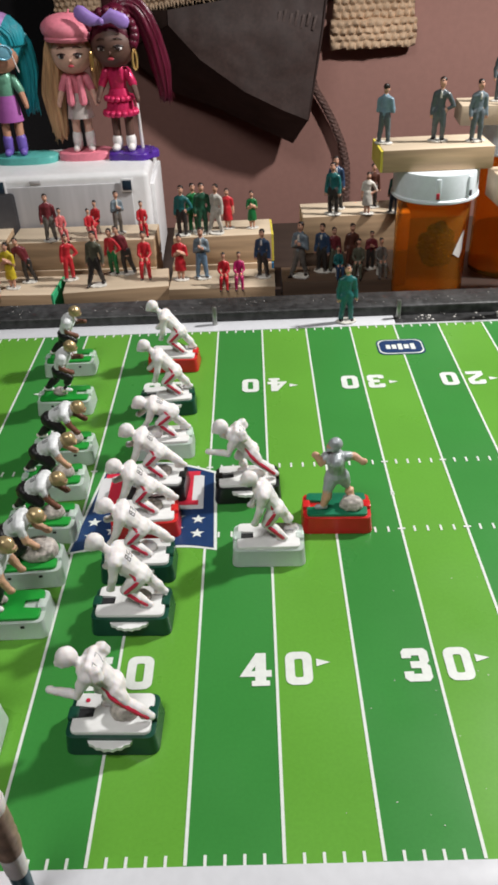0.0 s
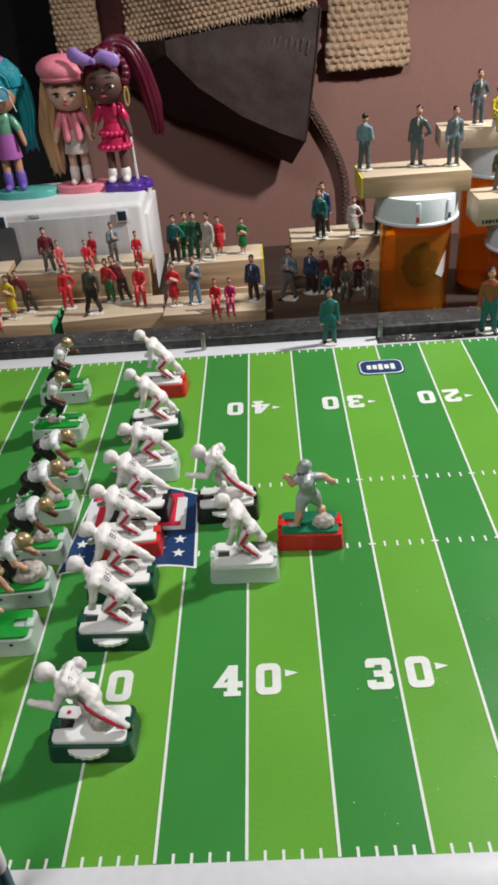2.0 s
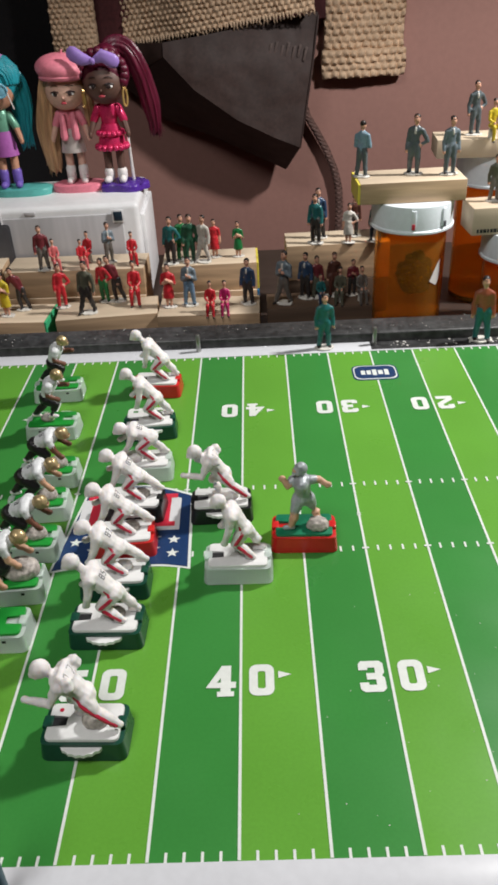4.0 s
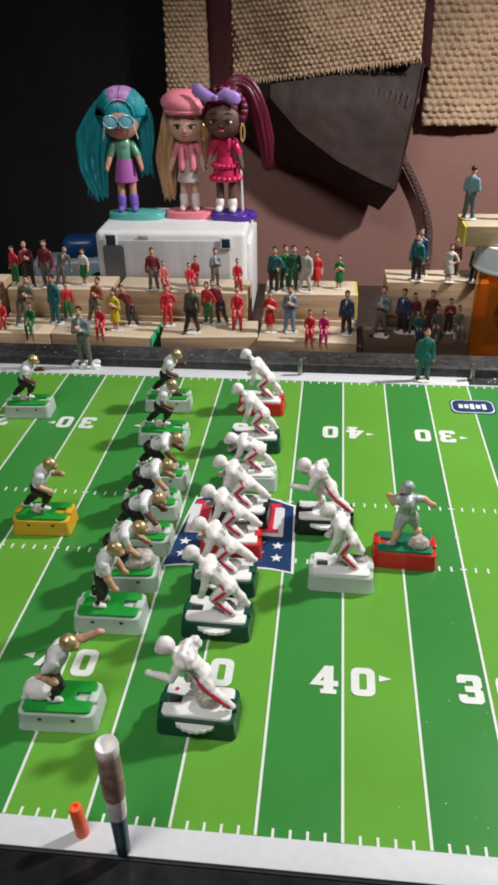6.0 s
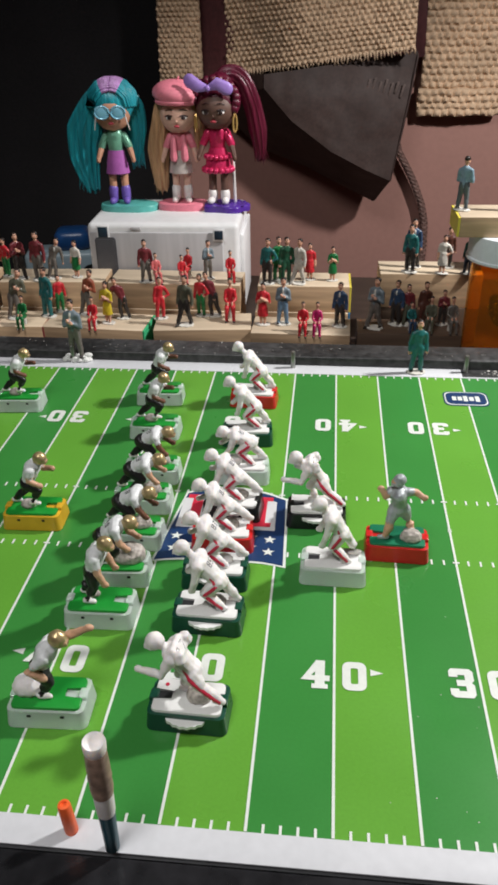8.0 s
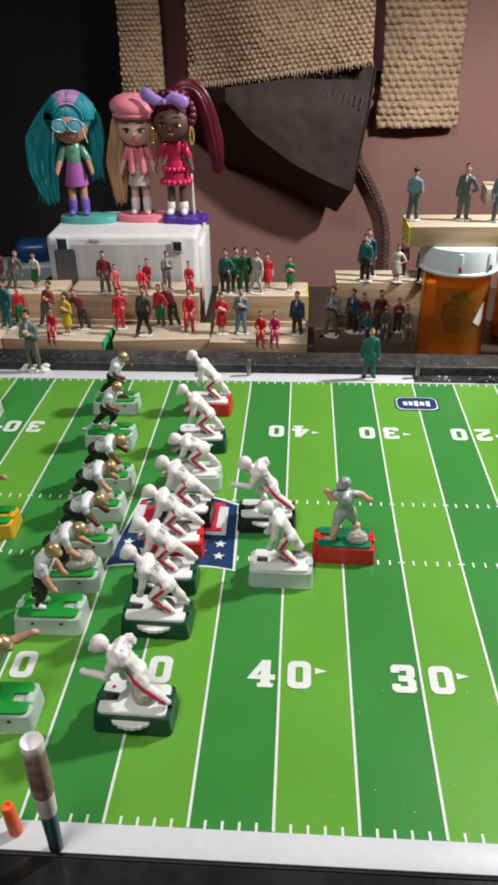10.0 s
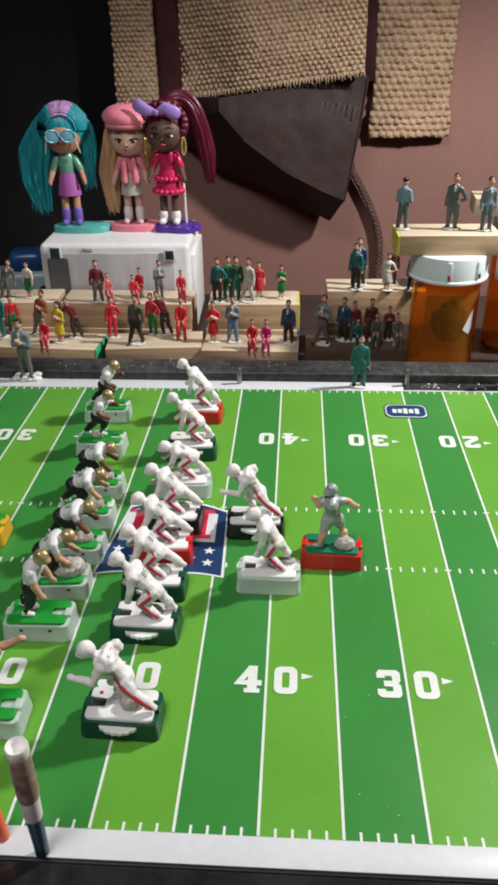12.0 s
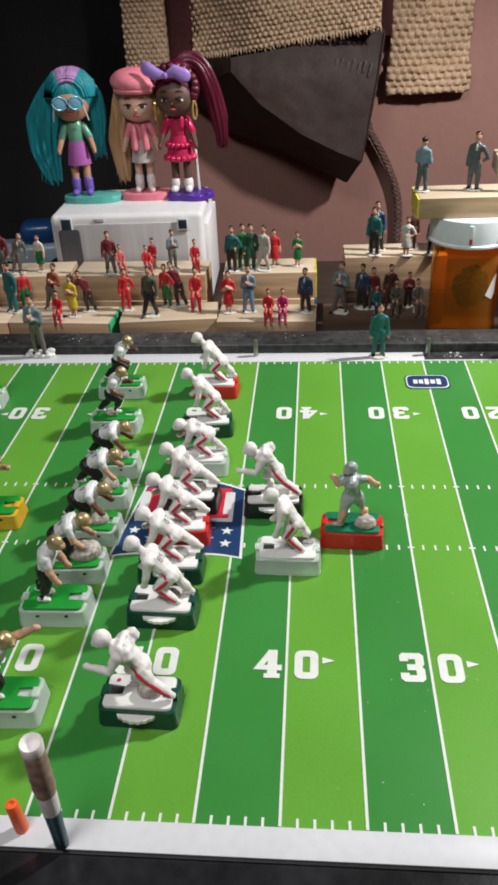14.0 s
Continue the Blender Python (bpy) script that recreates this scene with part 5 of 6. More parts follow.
def face(b, z, skin, ink, lips, white):
    ball(b, (0, 0, z), 0.0165, skin, (1.0, 0.88, 0.96), (0, 0, 0), 20, 14)
    for s in (-1, 1):
        ball(b, (0.0064 * s, -0.0126, z - 0.0012), 0.0027, white, (1.1, 0.5, 0.55), (0, 0, 14 * s), 10, 8)
        ball(b, (0.0062 * s, -0.0135, z - 0.0010), 0.0018, ink, (1.1, 0.5, 0.9), (0, 0, 14 * s), 8, 6)
        tube(b, [(0.0034 * s, -0.0146, z + 0.0006), (0.0064 * s, -0.0141, z + 0.0013), (0.0098 * s, -0.0120, z + 0.0002)], [0.0005, 0.0007, 0.0005], ink, 5)
        tube(b, [(0.0034 * s, -0.0142, z + 0.0056), (0.0066 * s, -0.0134, z + 0.0061), (0.0096 * s, -0.0114, z + 0.0046)], [0.0003, 0.0004, 0.0002], ink, 5)
    ball(b, (0, -0.0150, z - 0.0038), 0.0012, skin, (0.9, 0.8, 1), (0, 0, 0), 6, 5)
    ball(b, (0, -0.0138, z - 0.0080), 0.0020, lips, (1.3, 0.5, 0.55), (0, 0, 0), 8, 6)


def doll_stand(name, x, y, mat, label, wide, deep, lobes=0):
    b = bmesh.new()
    n = 40
    pts = []
    for k in range(n):
        a = 2 * math.pi * k / n
        r = 1 + (0.10 * math.cos(lobes * a) if lobes else 0)
        c, s = math.cos(a), math.sin(a)
        pts.append((wide * r * math.copysign(abs(c) ** 0.75, c), deep * r * math.copysign(abs(s) ** 0.75, s)))
    slab(b, pts, 0, 0.0052)
    edges = [e for e in b.edges if all(v.co.z > 0.005 for v in e.verts)]
    bmesh.ops.bevel(b, geom=edges, offset=0.0016, segments=3, profile=0.5, affect="EDGES")
    ob = part(name, b, mat)
    ob.matrix_basis = pose(x, y, ROOF)
    return tagged(ob, label, "doll stand", "doll stands on the trailer roof")


STAND_TOP = ROOF + 0.0052
doll_stand("doll_stand", -0.1290, 0.5330, DOLL["aqua"], "aqua plastic doll stand on a toy trailer roof", 0.0245, 0.0125)
doll_stand("doll_stand", -0.0830, 0.5390, DOLL["rose"], "pink plastic doll stand on a toy trailer roof", 0.0215, 0.0130)
doll_stand("doll_stand", -0.0455, 0.5350, DOLL["purple"], "glossy purple wavy doll stand on a toy trailer roof", 0.0185, 0.0140, 5)

# turquoise hair and blue glasses
bm = bmesh.new()
names = ["tan", "mint", "skirt", "violet", "glass", "ink", "lips", "white"]
mats = [DOLL[n] for n in names] + [HAIR_TEAL, HAIR_LILAC]
doll_body(bm, 0, 1, 2, 0, 3, True, 0.95)
face(bm, 0.0775, 0, 5, 6, 7)
ball(bm, (0, 0.0048, 0.0830), 0.0205, 8, (1.02, 0.86, 0.95), (0, 0, 0), 20, 14)
for s in (-1, 1):
    # strands sweep from the parting to the temples, lilac at the roots
    for k in range(15):
        y = -0.80 + 1.25 * k / 14
        w = math.sqrt(1 - y * y)
        arc = [Vector((0.0222 * w * math.sin(a) * s, 0.0048 + 0.0186 * y, 0.0830 + 0.0208 * w * math.cos(a))) for a in (math.radians(d) for d in (2, 12, 22, 34, 62, 92))]
        tube(bm, arc[:4], [0.0013, 0.0017, 0.0016, 0.0014], 9, 6)
        tube(bm, arc[2:], [0.0013, 0.0017, 0.0016, 0.0012], 8, 6)
hair_mass(bm, 8, [(-0.010, 0.010, 0.092), (-0.018, 0.009, 0.083), (-0.027, 0.010, 0.062), (-0.030, 0.010, 0.038), (-0.025, 0.008, 0.010)], [0.006, 0.0095, 0.0150, 0.0130, 0.0050], 0.6, 15, 1)
hair_mass(bm, 8, [(0.009, 0.009, 0.091), (0.0170, 0.007, 0.080), (0.0185, 0.008, 0.060), (0.0165, 0.008, 0.032)], [0.006, 0.0080, 0.0080, 0.0035], 0.7, 12, 2)
locks(bm, 8, ((-0.020, 0.008, 0.060), (-0.036, 0.010, 0.060)), (-0.029, 0.010, 0.014), 0.0007, 46, 0.0090, 21)
locks(bm, 8, ((0.014, 0.006, 0.070), (0.022, 0.008, 0.070)), (0.018, 0.008, 0.032), 0.0007, 22, 0.0060, 22)
for s in (-1, 1):
    ring_pts = [(0.0068 * s + 0.0062 * math.cos(a), -0.0158, 0.0785 + 0.0050 * math.sin(a)) for a in (2 * math.pi * k / 12 for k in range(13))]
    tube(bm, ring_pts, [0.0009] * 13, 4, 6)
    ball(bm, (0.0068 * s, -0.0156, 0.0785), 0.0056, 4, (1.0, 0.15, 0.82), (0, 0, 0), 12, 8)
    tube(bm, [(0.0125 * s, -0.0140, 0.076), (0.0150 * s, -0.010, 0.064)], [0.0006, 0.0005], 7, 5)
ob = part("fashion_doll", bm, mats)
ob.matrix_basis = pose(-0.1365, 0.5340, STAND_TOP, 0, 0, 6) @ Matrix.Scale(0.94, 4)
tagged(ob, "plastic doll with long turquoise hair and pale blue glasses", "doll", "fashion dolls")

# pink beret
bm = bmesh.new()
names = ["pale", "rose", "silver", "pale", "white", "ink", "lips", "rose"]
mats = [DOLL[n] for n in names] + [HAIR_BLOND]
doll_body(bm, 0, 1, 2, 0, 4, True, 1.0)
face(bm, 0.0755, 0, 5, 6, 4)
ball(bm, (0, 0.0045, 0.0790), 0.0185, 8, (1.02, 0.86, 0.96), (0, 0, 0), 18, 12)
hair_mass(bm, 8, [(-0.010, 0.005, 0.090), (-0.0165, 0.005, 0.070), (-0.0205, 0.006, 0.044), (-0.0195, 0.005, 0.010)], [0.0070, 0.0075, 0.0095, 0.0050], 0.7, 11, 4)
hair_mass(bm, 8, [(0.012, 0.005, 0.090), (0.0165, 0.005, 0.072), (0.0170, 0.006, 0.046)], [0.0060, 0.0050, 0.0030], 0.7, 9, 5)
locks(bm, 8, ((-0.014, 0.002, 0.062), (-0.026, 0.004, 0.062)), (-0.021, 0.004, 0.012), 0.0006, 26, 0.0060, 41)
ball(bm, (0.0, 0.001, 0.0925), 0.0205, 7, (1.08, 0.98, 0.56), (4, 5, 0), 22, 14)
tube(bm, [(0.0178 * math.cos(a), 0.0178 * math.sin(a) * 0.9, 0.0868) for a in (2 * math.pi * k / 20 for k in range(21))], [0.0024] * 21, 7, 7)
tube(bm, [(0.001, 0, 0.1030), (0.002, 0, 0.1058)], [0.0010, 0.0008], 7, 6)
for s in (-1, 1):
    tube(bm, [(0.0045 * s, -0.0075, 0.057), (0.0050 * s, -0.0080, 0.040)], [0.0026, 0.0034], 1, 8)
ob = part("fashion_doll", bm, mats)
ob.matrix_basis = pose(-0.0835, 0.5400, STAND_TOP, 0, 0, 2) @ Matrix.Scale(0.92, 4)
tagged(ob, "blond plastic doll in a pink beret and jacket", "doll", "fashion dolls")

# wine ponytail and lilac bow
bm = bmesh.new()
names = ["deep", "hotpink", "hotpink", "deep", "white", "ink", "lips", "lilac", "gold", "white"]
mats = [DOLL[n] for n in names] + [HAIR_WINE]
doll_body(bm, 0, 1, 2, 0, 4, False, 1.08)
for k in range(16):
    a = 2 * math.pi * k / 16
    ball(bm, (0.0118 * math.cos(a), 0.0098 * math.sin(a), 0.0285), 0.0030, 2, (1, 1, 0.9), (0, 0, 0), 7, 5)
    ball(bm, (0.0100 * math.cos(a), 0.0082 * math.sin(a), 0.0390), 0.0026, 2, (1, 1, 0.9), (0, 0, 0), 7, 5)
face(bm, 0.0760, 0, 5, 6, 9)
ball(bm, (0, 0.0045, 0.0815), 0.0188, 10, (1.04, 0.86, 0.94), (0, 0, 0), 18, 12)
ball(bm, (0.003, 0.006, 0.0960), 0.0085, 10, (1.2, 1.0, 0.9), (0, 0, 0), 12, 8)
hair_mass(bm, 10, [(0.002, 0.006, 0.092), (0.008, 0.008, 0.100), (0.018, 0.010, 0.098), (0.0265, 0.012, 0.082), (0.0320, 0.014, 0.058), (0.0350, 0.014, 0.034)], [0.0065, 0.0070, 0.0068, 0.0072, 0.0072, 0.0030], 0.7, 11, 6)
locks(bm, 10, ((0.022, 0.010, 0.084), (0.032, 0.012, 0.080)), (0.0350, 0.014, 0.036), 0.0006, 24, 0.0060, 62)
for k in range(13):
    a = radians(-25 + 17 * k)
    ball(bm, (0.0175 * math.cos(a), -0.0045, 0.0835 + 0.0150 * math.sin(a)), 0.0040, 10, (1.0, 0.9, 1.0), (0, 0, 0), 9, 7)
for s in (-1, 1):
    tube(bm, [(-0.0035, -0.0140, 0.0930), (-0.0035 + 0.0075 * s, -0.0150, 0.0955 + 0.001 * s), (-0.0035 + 0.0150 * s, -0.0130, 0.0955 - 0.003 * s)], [0.0020, 0.0048, 0.0054], 7, 12, 0.38, (0, 1, 0))
    hoop = [(0.0165 * s + 0.0012 * s * math.cos(a), -0.0060 + 0.002 * math.cos(a), 0.0660 + 0.0068 * math.sin(a)) for a in (2 * math.pi * k / 14 for k in range(15))]
    tube(bm, hoop, [0.0009] * 15, 8, 6)
ball(bm, (-0.0035, -0.0150, 0.0930), 0.0026, 7, (1, 0.8, 1), (0, 0, 0), 8, 6)
tube(bm, [(0.0130, 0.006, 0.0), (0.0118, 0.006, 0.040)], [0.0013, 0.0013], 9, 8)
ob = part("fashion_doll", bm, mats)
ob.matrix_basis = pose(-0.0515, 0.5360, STAND_TOP, 0, 0, -4) @ Matrix.Scale(0.975, 4)
tagged(ob, "dark plastic doll with wine ponytail and lilac bow", "doll", "fashion dolls")

# ---- touchline pieces ----
def rim_post(x, y, height=0.0112):
    b = bmesh.new()
    lathe(b, [(0.0013, 0.0), (0.0014, 0.0003), (0.0014, height - 0.0004), (0.0011, height)], count=16)
    ob = part("metal_post", b, STEEL)
    ob.matrix_basis = pose(x, y, 0.0003)
    return tagged(ob, "short dull steel peg on the board's white border", "peg", "steel pegs")


for x in (0.0229, 0.1290, -0.1185):
    rim_post(x, 0.3125)
bm = bmesh.new()
rnd = random.Random(8)
for k in range(46):
    ball(bm, (rnd.uniform(-0.009, 0.007), rnd.uniform(-0.003, 0.003), rnd.uniform(0, 0.0034)), rnd.uniform(0.0009, 0.0021), 0, (1.2, 1, 0.9), (0, 0, 0), 8, 6)
for v in bm.verts:
    v.co.z = max(v.co.z, 0)
ob = part("glue_lump", bm, GLUE)
ob.matrix_basis = pose(-0.1150, 0.3145, 0.0003)
tagged(ob, "lumpy white glue blob round a steel peg", "glue")
bm = bmesh.new()
lathe(bm, [(0.0024, 0.0), (0.0026, 0.0005), (0.0025, 0.0132), (0.0022, 0.0142), (0.0012, 0.0144), (0.0010, 0.0137)], count=20)
ob = part("pylon", bm, PYLON)
ob.matrix_basis = pose(-0.0245, -0.0040, 0.0003, 0, -4, 0) @ Matrix.Diagonal((0.76, 0.76, 0.84, 1))
tagged(ob, "small orange plastic end pylon on the white border", "pylon")
# club-shaped painted peg at the near touchline
MARK_TEAL = material("teal_peg_paint", (0.022, 0.085, 0.115), 0.4, grain=0.15, grain_size=400)
MARK_TAN = material("tan_peg_paint", (0.36, 0.24, 0.18), 0.5, grain=0.35, grain_size=350, stain=0.3, stain_size=120, bump=0.3)
club = thing("painted_peg", pose(-0.0114, -0.0082, 0.0003, 3, 1, 0) @ Matrix.Diagonal((0.92, 0.92, 1.0, 1)), "club-shaped wooden peg painted teal, white and tan", "peg")
for name, prof, mat in (
        ("foot", [(0.0016, 0.0), (0.0022, 0.0008), (0.0023, 0.0080), (0.0026, 0.0178)], MARK_TEAL),
        ("stem", [(0.0026, 0.0178), (0.0028, 0.0190), (0.0030, 0.0270)], PLAYER_WHITE),
        ("grip", [(0.0031, 0.0270), (0.0034, 0.0300), (0.0032, 0.0330), (0.0035, 0.0342), (0.0032, 0.0360), (0.0034, 0.0375), (0.0031, 0.0445)], MARK_TAN),
        ("cup", [(0.0030, 0.0445), (0.0032, 0.0452), (0.0033, 0.0476), (0.0031, 0.0484), (0.0029, 0.0482), (0.0025, 0.0466), (0.0015, 0.0458), (0.0002, 0.0456)], PLAYER_WHITE)):
    bm = bmesh.new()
    lathe(bm, prof, count=20)
    part(name, bm, mat, club)
# specks of dust on the far rim and on the field
bm = bmesh.new()
rnd = random.Random(12)
for k in range(110):
    x = rnd.uniform(-0.2, 0.25)
    ball(bm, (x, rnd.uniform(0.3170, 0.337), 0.0064), rnd.uniform(0.00012, 0.0003), 0, (1.6, 1, 0.6), (0, 0, rnd.uniform(0, 180)), 5, 4)
for k in range(36):
    ball(bm, (rnd.uniform(0.06, 0.16), rnd.uniform(0.004, 0.10), 0.0001), rnd.uniform(0.0001, 0.0002), 0, (1.4, 1, 0.5), (0, 0, rnd.uniform(0, 180)), 5, 4)
for k in range(46):
    ball(bm, (rnd.uniform(0.13, 0.23), rnd.uniform(0.308, 0.318), 0.0006), rnd.uniform(0.0002, 0.0007), 0, (1.5, 1, 0.6), (0, 0, rnd.uniform(0, 180)), 5, 4)
tagged(part("dust", bm, PAPER), "scattered pale dust specks on rim and field", "dust", kind="stuff")

# ---- hanging clothes ----
def knit(name, parent, x0, x1, z0, z1, y, bulge, cell, slope=0.0, turn_back=0.0, pleat=0.0, lean=0.0, seed_=0, label="", band=None):
    """A panel of chunky stitches; both faces, with a rolled edge."""
    nu, nv = max(int((x1 - x0) / cell * 5), 8), max(int((z1 - z0) / (cell * 0.86) * 5), 8)
    b = bmesh.new()
    grid = []
    rnd = random.Random(seed_)
    for j in range(nv + 1):
        row = []
        for i in range(nu + 1):
            u, v = i / nu, j / nv
            x, z = x0 + (x1 - x0) * u, z0 + (z1 - z0) * v + slope * (u - 0.5) * (1 - v * 0.7)
            r = v * (z1 - z0) / (cell * 0.86)
            k = math.floor(r)
            fr = r - k
            q = u * (x1 - x0) / cell + 0.5 * (k % 2)
            fq = q - math.floor(q) - 0.5
            dome = max(0.0, 1 - (fq / 0.43) ** 2) ** 0.7 * max(0.0, 1 - ((fr - 0.5 + 0.45 * abs(fq)) / 0.44) ** 2) ** 0.7
            dz = cell * 0.62 * dome * (0.7 + 0.6 * random.Random(math.floor(q) * 91 + k * 7 + seed_).random())
            fold = (0.008 * math.sin(x * 38 + seed_) + 0.004 * math.sin(z * 31 + x * 20 + seed_)) * (0.25 if band else 1.0)
            edge = bulge * (1 - (2 * u - 1) ** 2)
            if band and z < z0 + band:
                edge += 0.0070
                x += 0.05 * (x - (x0 + x1) / 2)
            x += cell * 0.22 * noise.noise(Vector((x * 60, z * 60, seed_)))
            z += cell * 0.20 * noise.noise(Vector((x * 70, z * 70, seed_ + 9)))
            row.append(b.verts.new((x, y - edge - dz - fold - lean * v + turn_back * (1 - u) ** 1.2 + pleat * ((2.2 * (1 - u)) % 1.0), z)))
        grid.append(row)
    for j in range(nv):
        for i in range(nu):
            b.faces.new((grid[j][i], grid[j][i + 1], grid[j + 1][i + 1], grid[j + 1][i]))
    rim = [grid[0][i] for i in range(nu + 1)] + [grid[j][nu] for j in range(1, nv + 1)] + [grid[nv][i] for i in range(nu - 1, -1, -1)] + [grid[j][0] for j in range(nv - 1, 0, -1)]
    rear = [b.verts.new((v.co.x, v.co.y + 0.012, v.co.z)) for v in rim]
    n = len(rim)
    for k in range(n):
        b.faces.new((rim[k], rear[k], rear[(k + 1) % n], rim[(k + 1) % n]))
    b.faces.new(rear)
    return part(name, b, YARN, parent, label)


sweater = thing("knitted_sweater", pose(0, 0, 0), "beige chunky knitted sweater hanging against the wall", "sweater")
CELL = 0.0072
knit("sleeve", sweater, 0.1640, 0.2753, 0.0400, 0.3100, 1.104, 0.006, 0.0104, 0.0, 0.0, 0.0, 0.0, 1, "beige knitted sleeve with turned cuff", 0.036)
knit("body_panel", sweater, -0.1110, 0.1410, 0.1160, 0.2900, 0.985, 0.006, CELL, 0.036, 0.084, 0.0, 0.0, 2)
knit("side_panel", sweater, -0.2000, -0.1420, 0.0600, 0.2900, 1.036, 0.004, CELL, 0.0, 0.016, 0.0, 0.0, 3)
bm = bmesh.new()
rnd = random.Random(4)
for k in range(62):
    u = k / 61
    x = -0.110 + 0.250 * u
    z = 0.1160 + 0.036 * (u - 0.5)
    fy = 0.977 + 0.084 * (1 - u) ** 1.2
    tube(bm, [(x, fy, z + 0.003), (x + rnd.uniform(-0.0015, 0.0015), fy - 0.003, z - 0.001), (x + rnd.uniform(-0.002, 0.002), fy, z - rnd.uniform(0.003, 0.006))], [0.0017, 0.0016, 0.0009], count=6)
part("hem_fringe", bm, YARN, sweater, "looped yarn fringe along the hem")


def draped(name, outline, y_front, thick, mat, label, category):
    """A hanging cloth thing from an outline in x and z, bulging to the front."""
    b = bmesh.new()
    cx = sum(p[0] for p in outline) / len(outline)
    cz = sum(p[1] for p in outline) / len(outline)
    dense = []
    for k, p in enumerate(outline):
        q = outline[(k + 1) % len(outline)]
        for s in range(5):
            t = s / 5
            dense.append((p[0] + (q[0] - p[0]) * t, p[1] + (q[1] - p[1]) * t))
    loops = []
    for k, f in enumerate((1.0, 0.97, 0.85, 0.65, 0.4, 0.15)):
        ring_ = []
        for x, z in dense:
            px, pz = cx + (x - cx) * f, cz + (z - cz) * f
            y = y_front + thick * (0.5 * f ** 3) + 0.004 * math.sin(px * 70 + pz * 40)
            ring_.append(b.verts.new((px, y, pz)))
        loops.append(ring_)
    rear = [b.verts.new((v.co.x, max(v.co.y + 0.003, y_front + thick), v.co.z)) for v in loops[0]]
    n = len(dense)
    for a, c in zip([rear] + loops, loops):
        for k in range(n):
            b.faces.new((a[k], a[(k + 1) % n], c[(k + 1) % n], c[k]))
    b.faces.new(loops[-1])
    b.faces.new(rear[::-1])
    return tagged(part(name, b, mat), label, category)


# dark bag: a flat front, and an underside that falls back below a slanting fold
bag = thing("cloth_bag", pose(0, 0, 0), "dark brown cloth bag hanging below the sweater", "bag")


def cloth_patch(name, upper, lower, sag, label):
    """A stiff sheet of cloth between two edges, a little uneven, 3 mm thick."""
    b = bmesh.new()
    nu, nv = 40, 24

    def along(pts, u):
        k = min(int(u * (len(pts) - 1)), len(pts) - 2)
        return Vector(pts[k]).lerp(Vector(pts[k + 1]), u * (len(pts) - 1) - k)

    for back in (0, 0.003):
        grid = []
        for j in range(nv + 1):
            row = []
            for i in range(nu + 1):
                u, v = i / nu, j / nv
                p0 = along(upper, u).lerp(along(lower, u), v)
                p0.y += back - sag * math.sin(math.pi * v) * math.sin(math.pi * u) + 0.0022 * noise.noise(p0 * 22) + 0.0010 * noise.noise(p0 * 60)
                row.append(b.verts.new(p0))
            grid.append(row)
        for j in range(nv):
            for i in range(nu):
                b.faces.new((grid[j][i], grid[j][i + 1], grid[j + 1][i + 1], grid[j + 1][i]))
    return part(name, b, BAG, bag, label)


FOLD = [(-0.052, 1.000, 0.088), (-0.014, 0.990, 0.048), (0.040, 0.986, 0.010), (0.087, 0.988, -0.014), (0.123, 0.994, -0.030)]
cloth_patch("front_panel", [(-0.052, 1.004, 0.104), (0.000, 1.004, 0.110), (0.060, 1.004, 0.118), (0.110, 1.004, 0.126), (0.148, 1.006, 0.130)], FOLD, 0.004, "dark brown cloth with faint printed bars")
cloth_patch("underside", FOLD, [(-0.125, 1.085, 0.048), (-0.064, 1.090, -0.004), (0.004, 1.090, -0.030), (0.056, 1.084, -0.055), (0.106, 1.070, -0.076)], 0.003, "shaded underside of the bag")
cloth_patch("left_gusset", [(-0.130, 1.070, 0.100), (-0.090, 1.034, 0.102), (-0.053, 1.004, 0.104)], [(-0.126, 1.084, 0.048), (-0.090, 1.040, 0.068), (-0.053, 1.001, 0.088)], 0.0, "")
cloth_patch("gusset", [(0.148, 1.008, 0.128), (0.142, 1.004, 0.080), (0.134, 1.000, 0.030), (0.1235, 0.995, -0.030)], [(0.150, 1.072, 0.128), (0.144, 1.072, 0.080), (0.136, 1.072, 0.010), (0.107, 1.071, -0.076)], 0.0, "")
BAG_PRINT = material("faded_bag_print", (0.10, 0.07, 0.063), 0.7, grain=0.3, grain_size=300)
for k in range(7):
    bm = bmesh.new()
    box(bm, (0.0032, 0.0008, 0.017 - 0.001 * (k % 3)), (0.086 + 0.0075 * k, 0.9970, 0.0900 - 0.001 * k + 0.003 * (k % 2)), (0, 16, 0), bevel=0.0003)
    part("printed_bar", bm, BAG_PRINT, bag)
bm = bmesh.new()
tube(bm, [(0.1480, 1.004, 0.126), (0.1420, 1.001, 0.080), (0.1340, 0.998, 0.030), (0.1232, 0.994, -0.030)], [0.0012, 0.0014, 0.0014, 0.0012], count=8)
part("edge_seam", bm, BAG, bag)
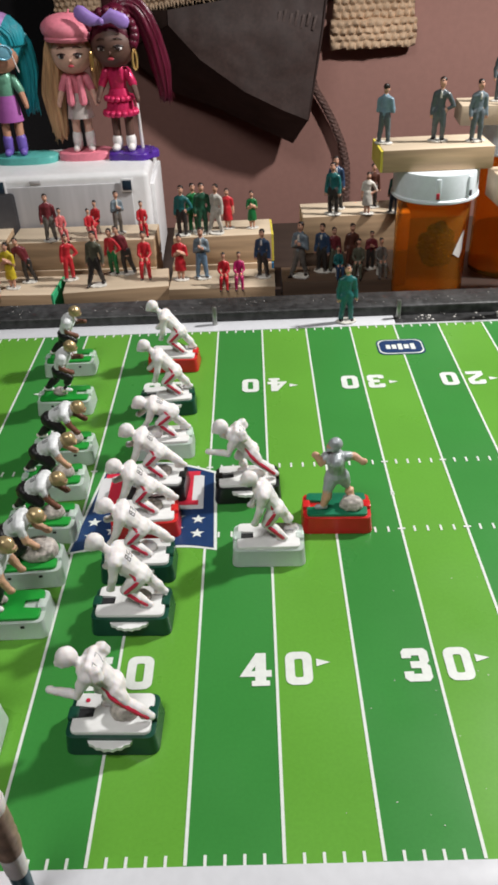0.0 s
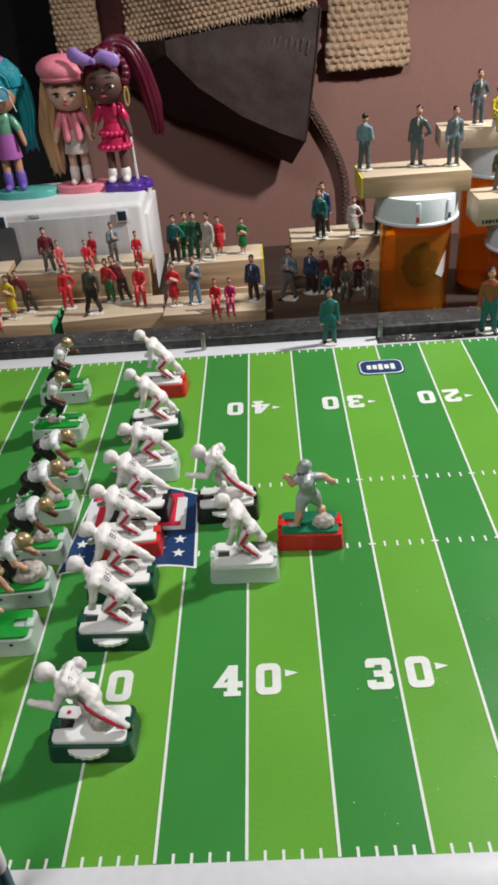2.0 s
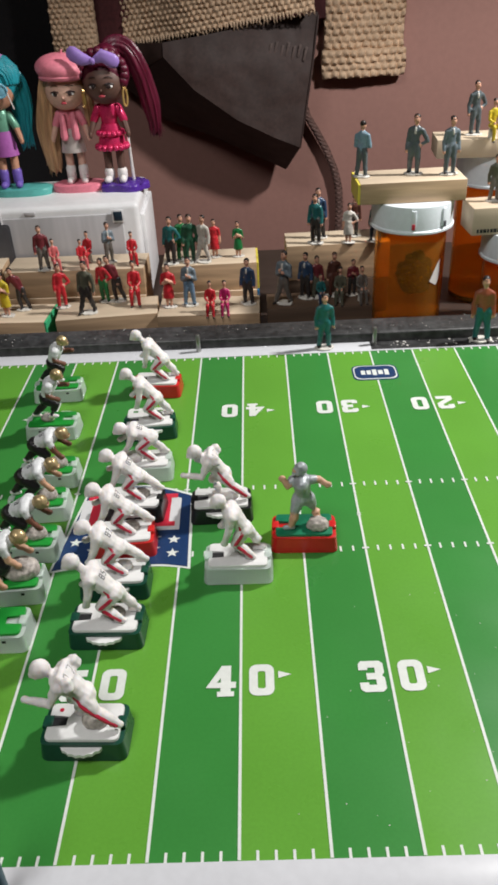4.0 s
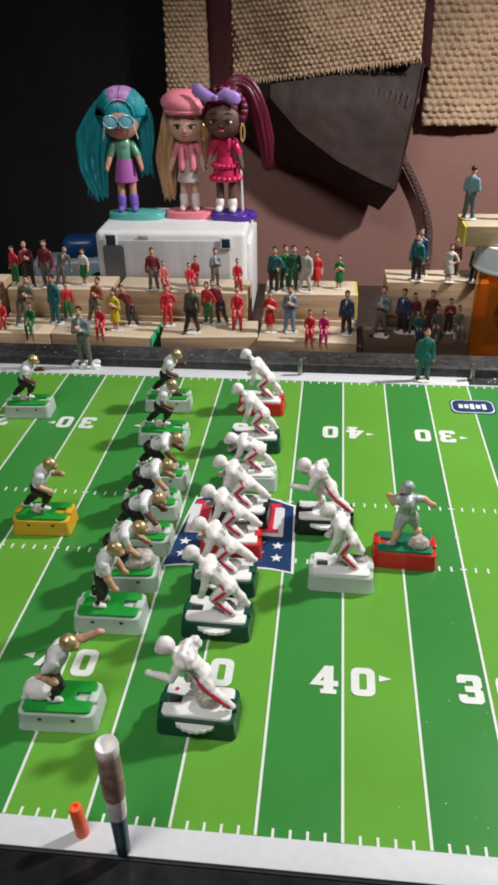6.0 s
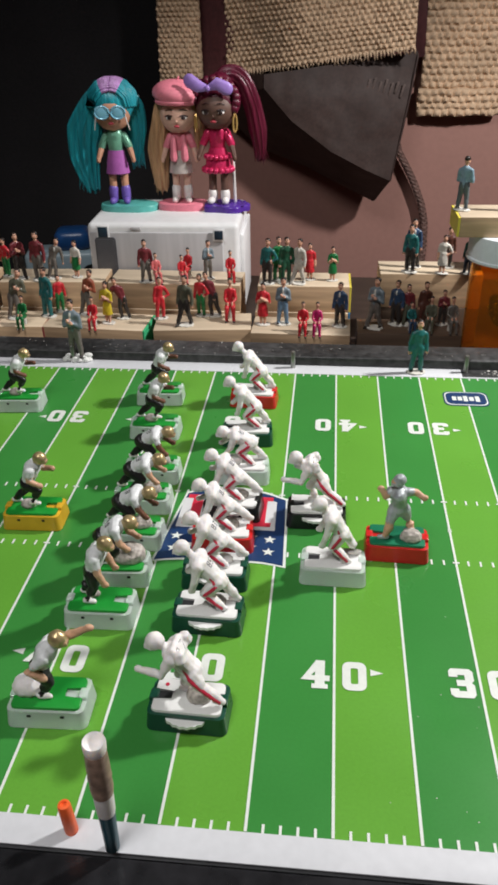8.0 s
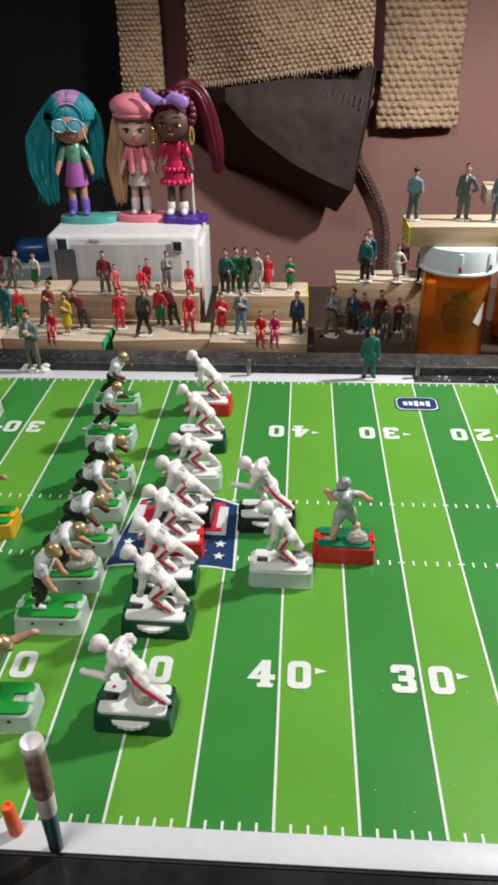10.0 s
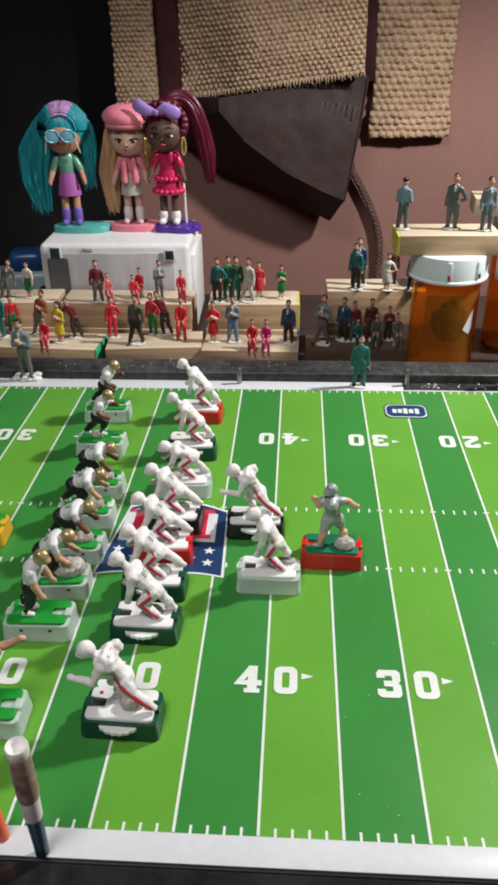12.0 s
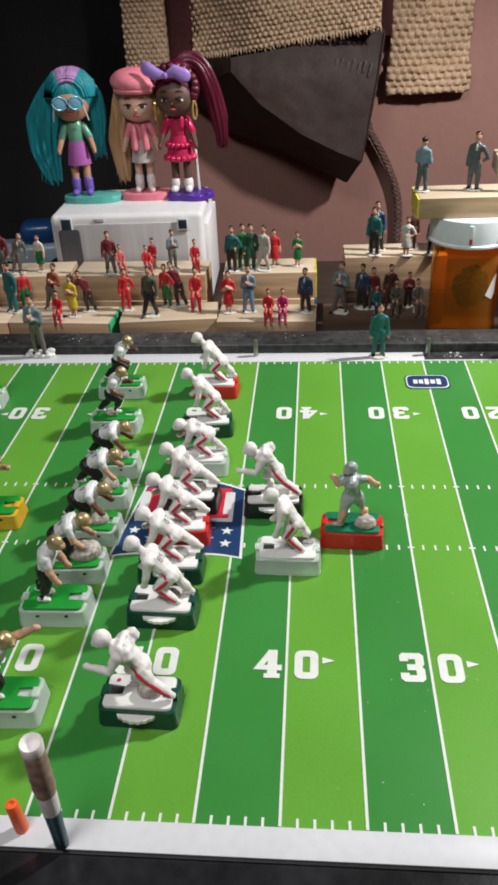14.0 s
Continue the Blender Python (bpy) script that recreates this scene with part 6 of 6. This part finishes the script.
draped("lining_cloth", [(-0.1500, 0.3000), (0.1600, 0.3000), (0.1640, 0.1180), (0.0900, 0.1060), (-0.0700, 0.0850), (-0.1300, 0.0700), (-0.1460, 0.0800)],
       1.076, 0.010, MAROON_CLOTH, "dark maroon cloth hanging behind the sweater", "cloth")
# black curtain with vertical folds
bm = bmesh.new()
n, top_row, low_row = 120, [], []
for k in range(n + 1):
    x = -1.55 + (1.55 - 0.196) * k / n
    y = 1.094 + 0.010 * math.sin(x * 19) + 0.004 * math.sin(x * 43 + 1)
    top_row.append(bm.verts.new((x, y, 1.2)))
    low_row.append(bm.verts.new((x, y + 0.006 * math.sin(x * 17), -0.74)))
front = [bm.faces.new((low_row[k], low_row[k + 1], top_row[k + 1], top_row[k])) for k in range(n)]
got = bmesh.ops.extrude_face_region(bm, geom=front)
for v in got["geom"]:
    if isinstance(v, bmesh.types.BMVert):
        v.co.y += 0.006
tagged(part("curtain", bm, DARK_CLOTH), "black cloth curtain hanging in folds over the wall", "curtain")
bm = bmesh.new()
pts = [(0.130, 1.100, 0.020), (0.140, 1.100, -0.010), (0.153, 1.100, -0.031), (0.167, 1.100, -0.056), (0.180, 1.100, -0.086), (0.187, 1.100, -0.113), (0.189, 1.101, -0.148), (0.187, 1.102, -0.220), (0.182, 1.103, -0.420), (0.176, 1.103, -0.7660)]
fine = []
for a, c in zip(pts, pts[1:]):
    steps = max(int((Vector(c) - Vector(a)).length / 0.0025), 2)
    fine += [Vector(a).lerp(Vector(c), k / steps) for k in range(steps)]
cord = thing("hanging_cord", pose(0, 0, 0), "thick braided dark brown cord hanging on the wall", "cord")
tube(bm, fine, [0.0052] * len(fine), count=10)
part("core", bm, CORD, cord)
for s in range(4):
    for way in (-1, 1):
        twist = [p + 0.0042 * Vector((math.cos(way * k * 0.55 + s * math.pi / 2), math.sin(way * k * 0.55 + s * math.pi / 2), 0)) for k, p in enumerate(fine)]
        bm = bmesh.new()
        tube(bm, twist, [0.0021] * len(twist), count=6)
        part("strand", bm, CORD, cord)
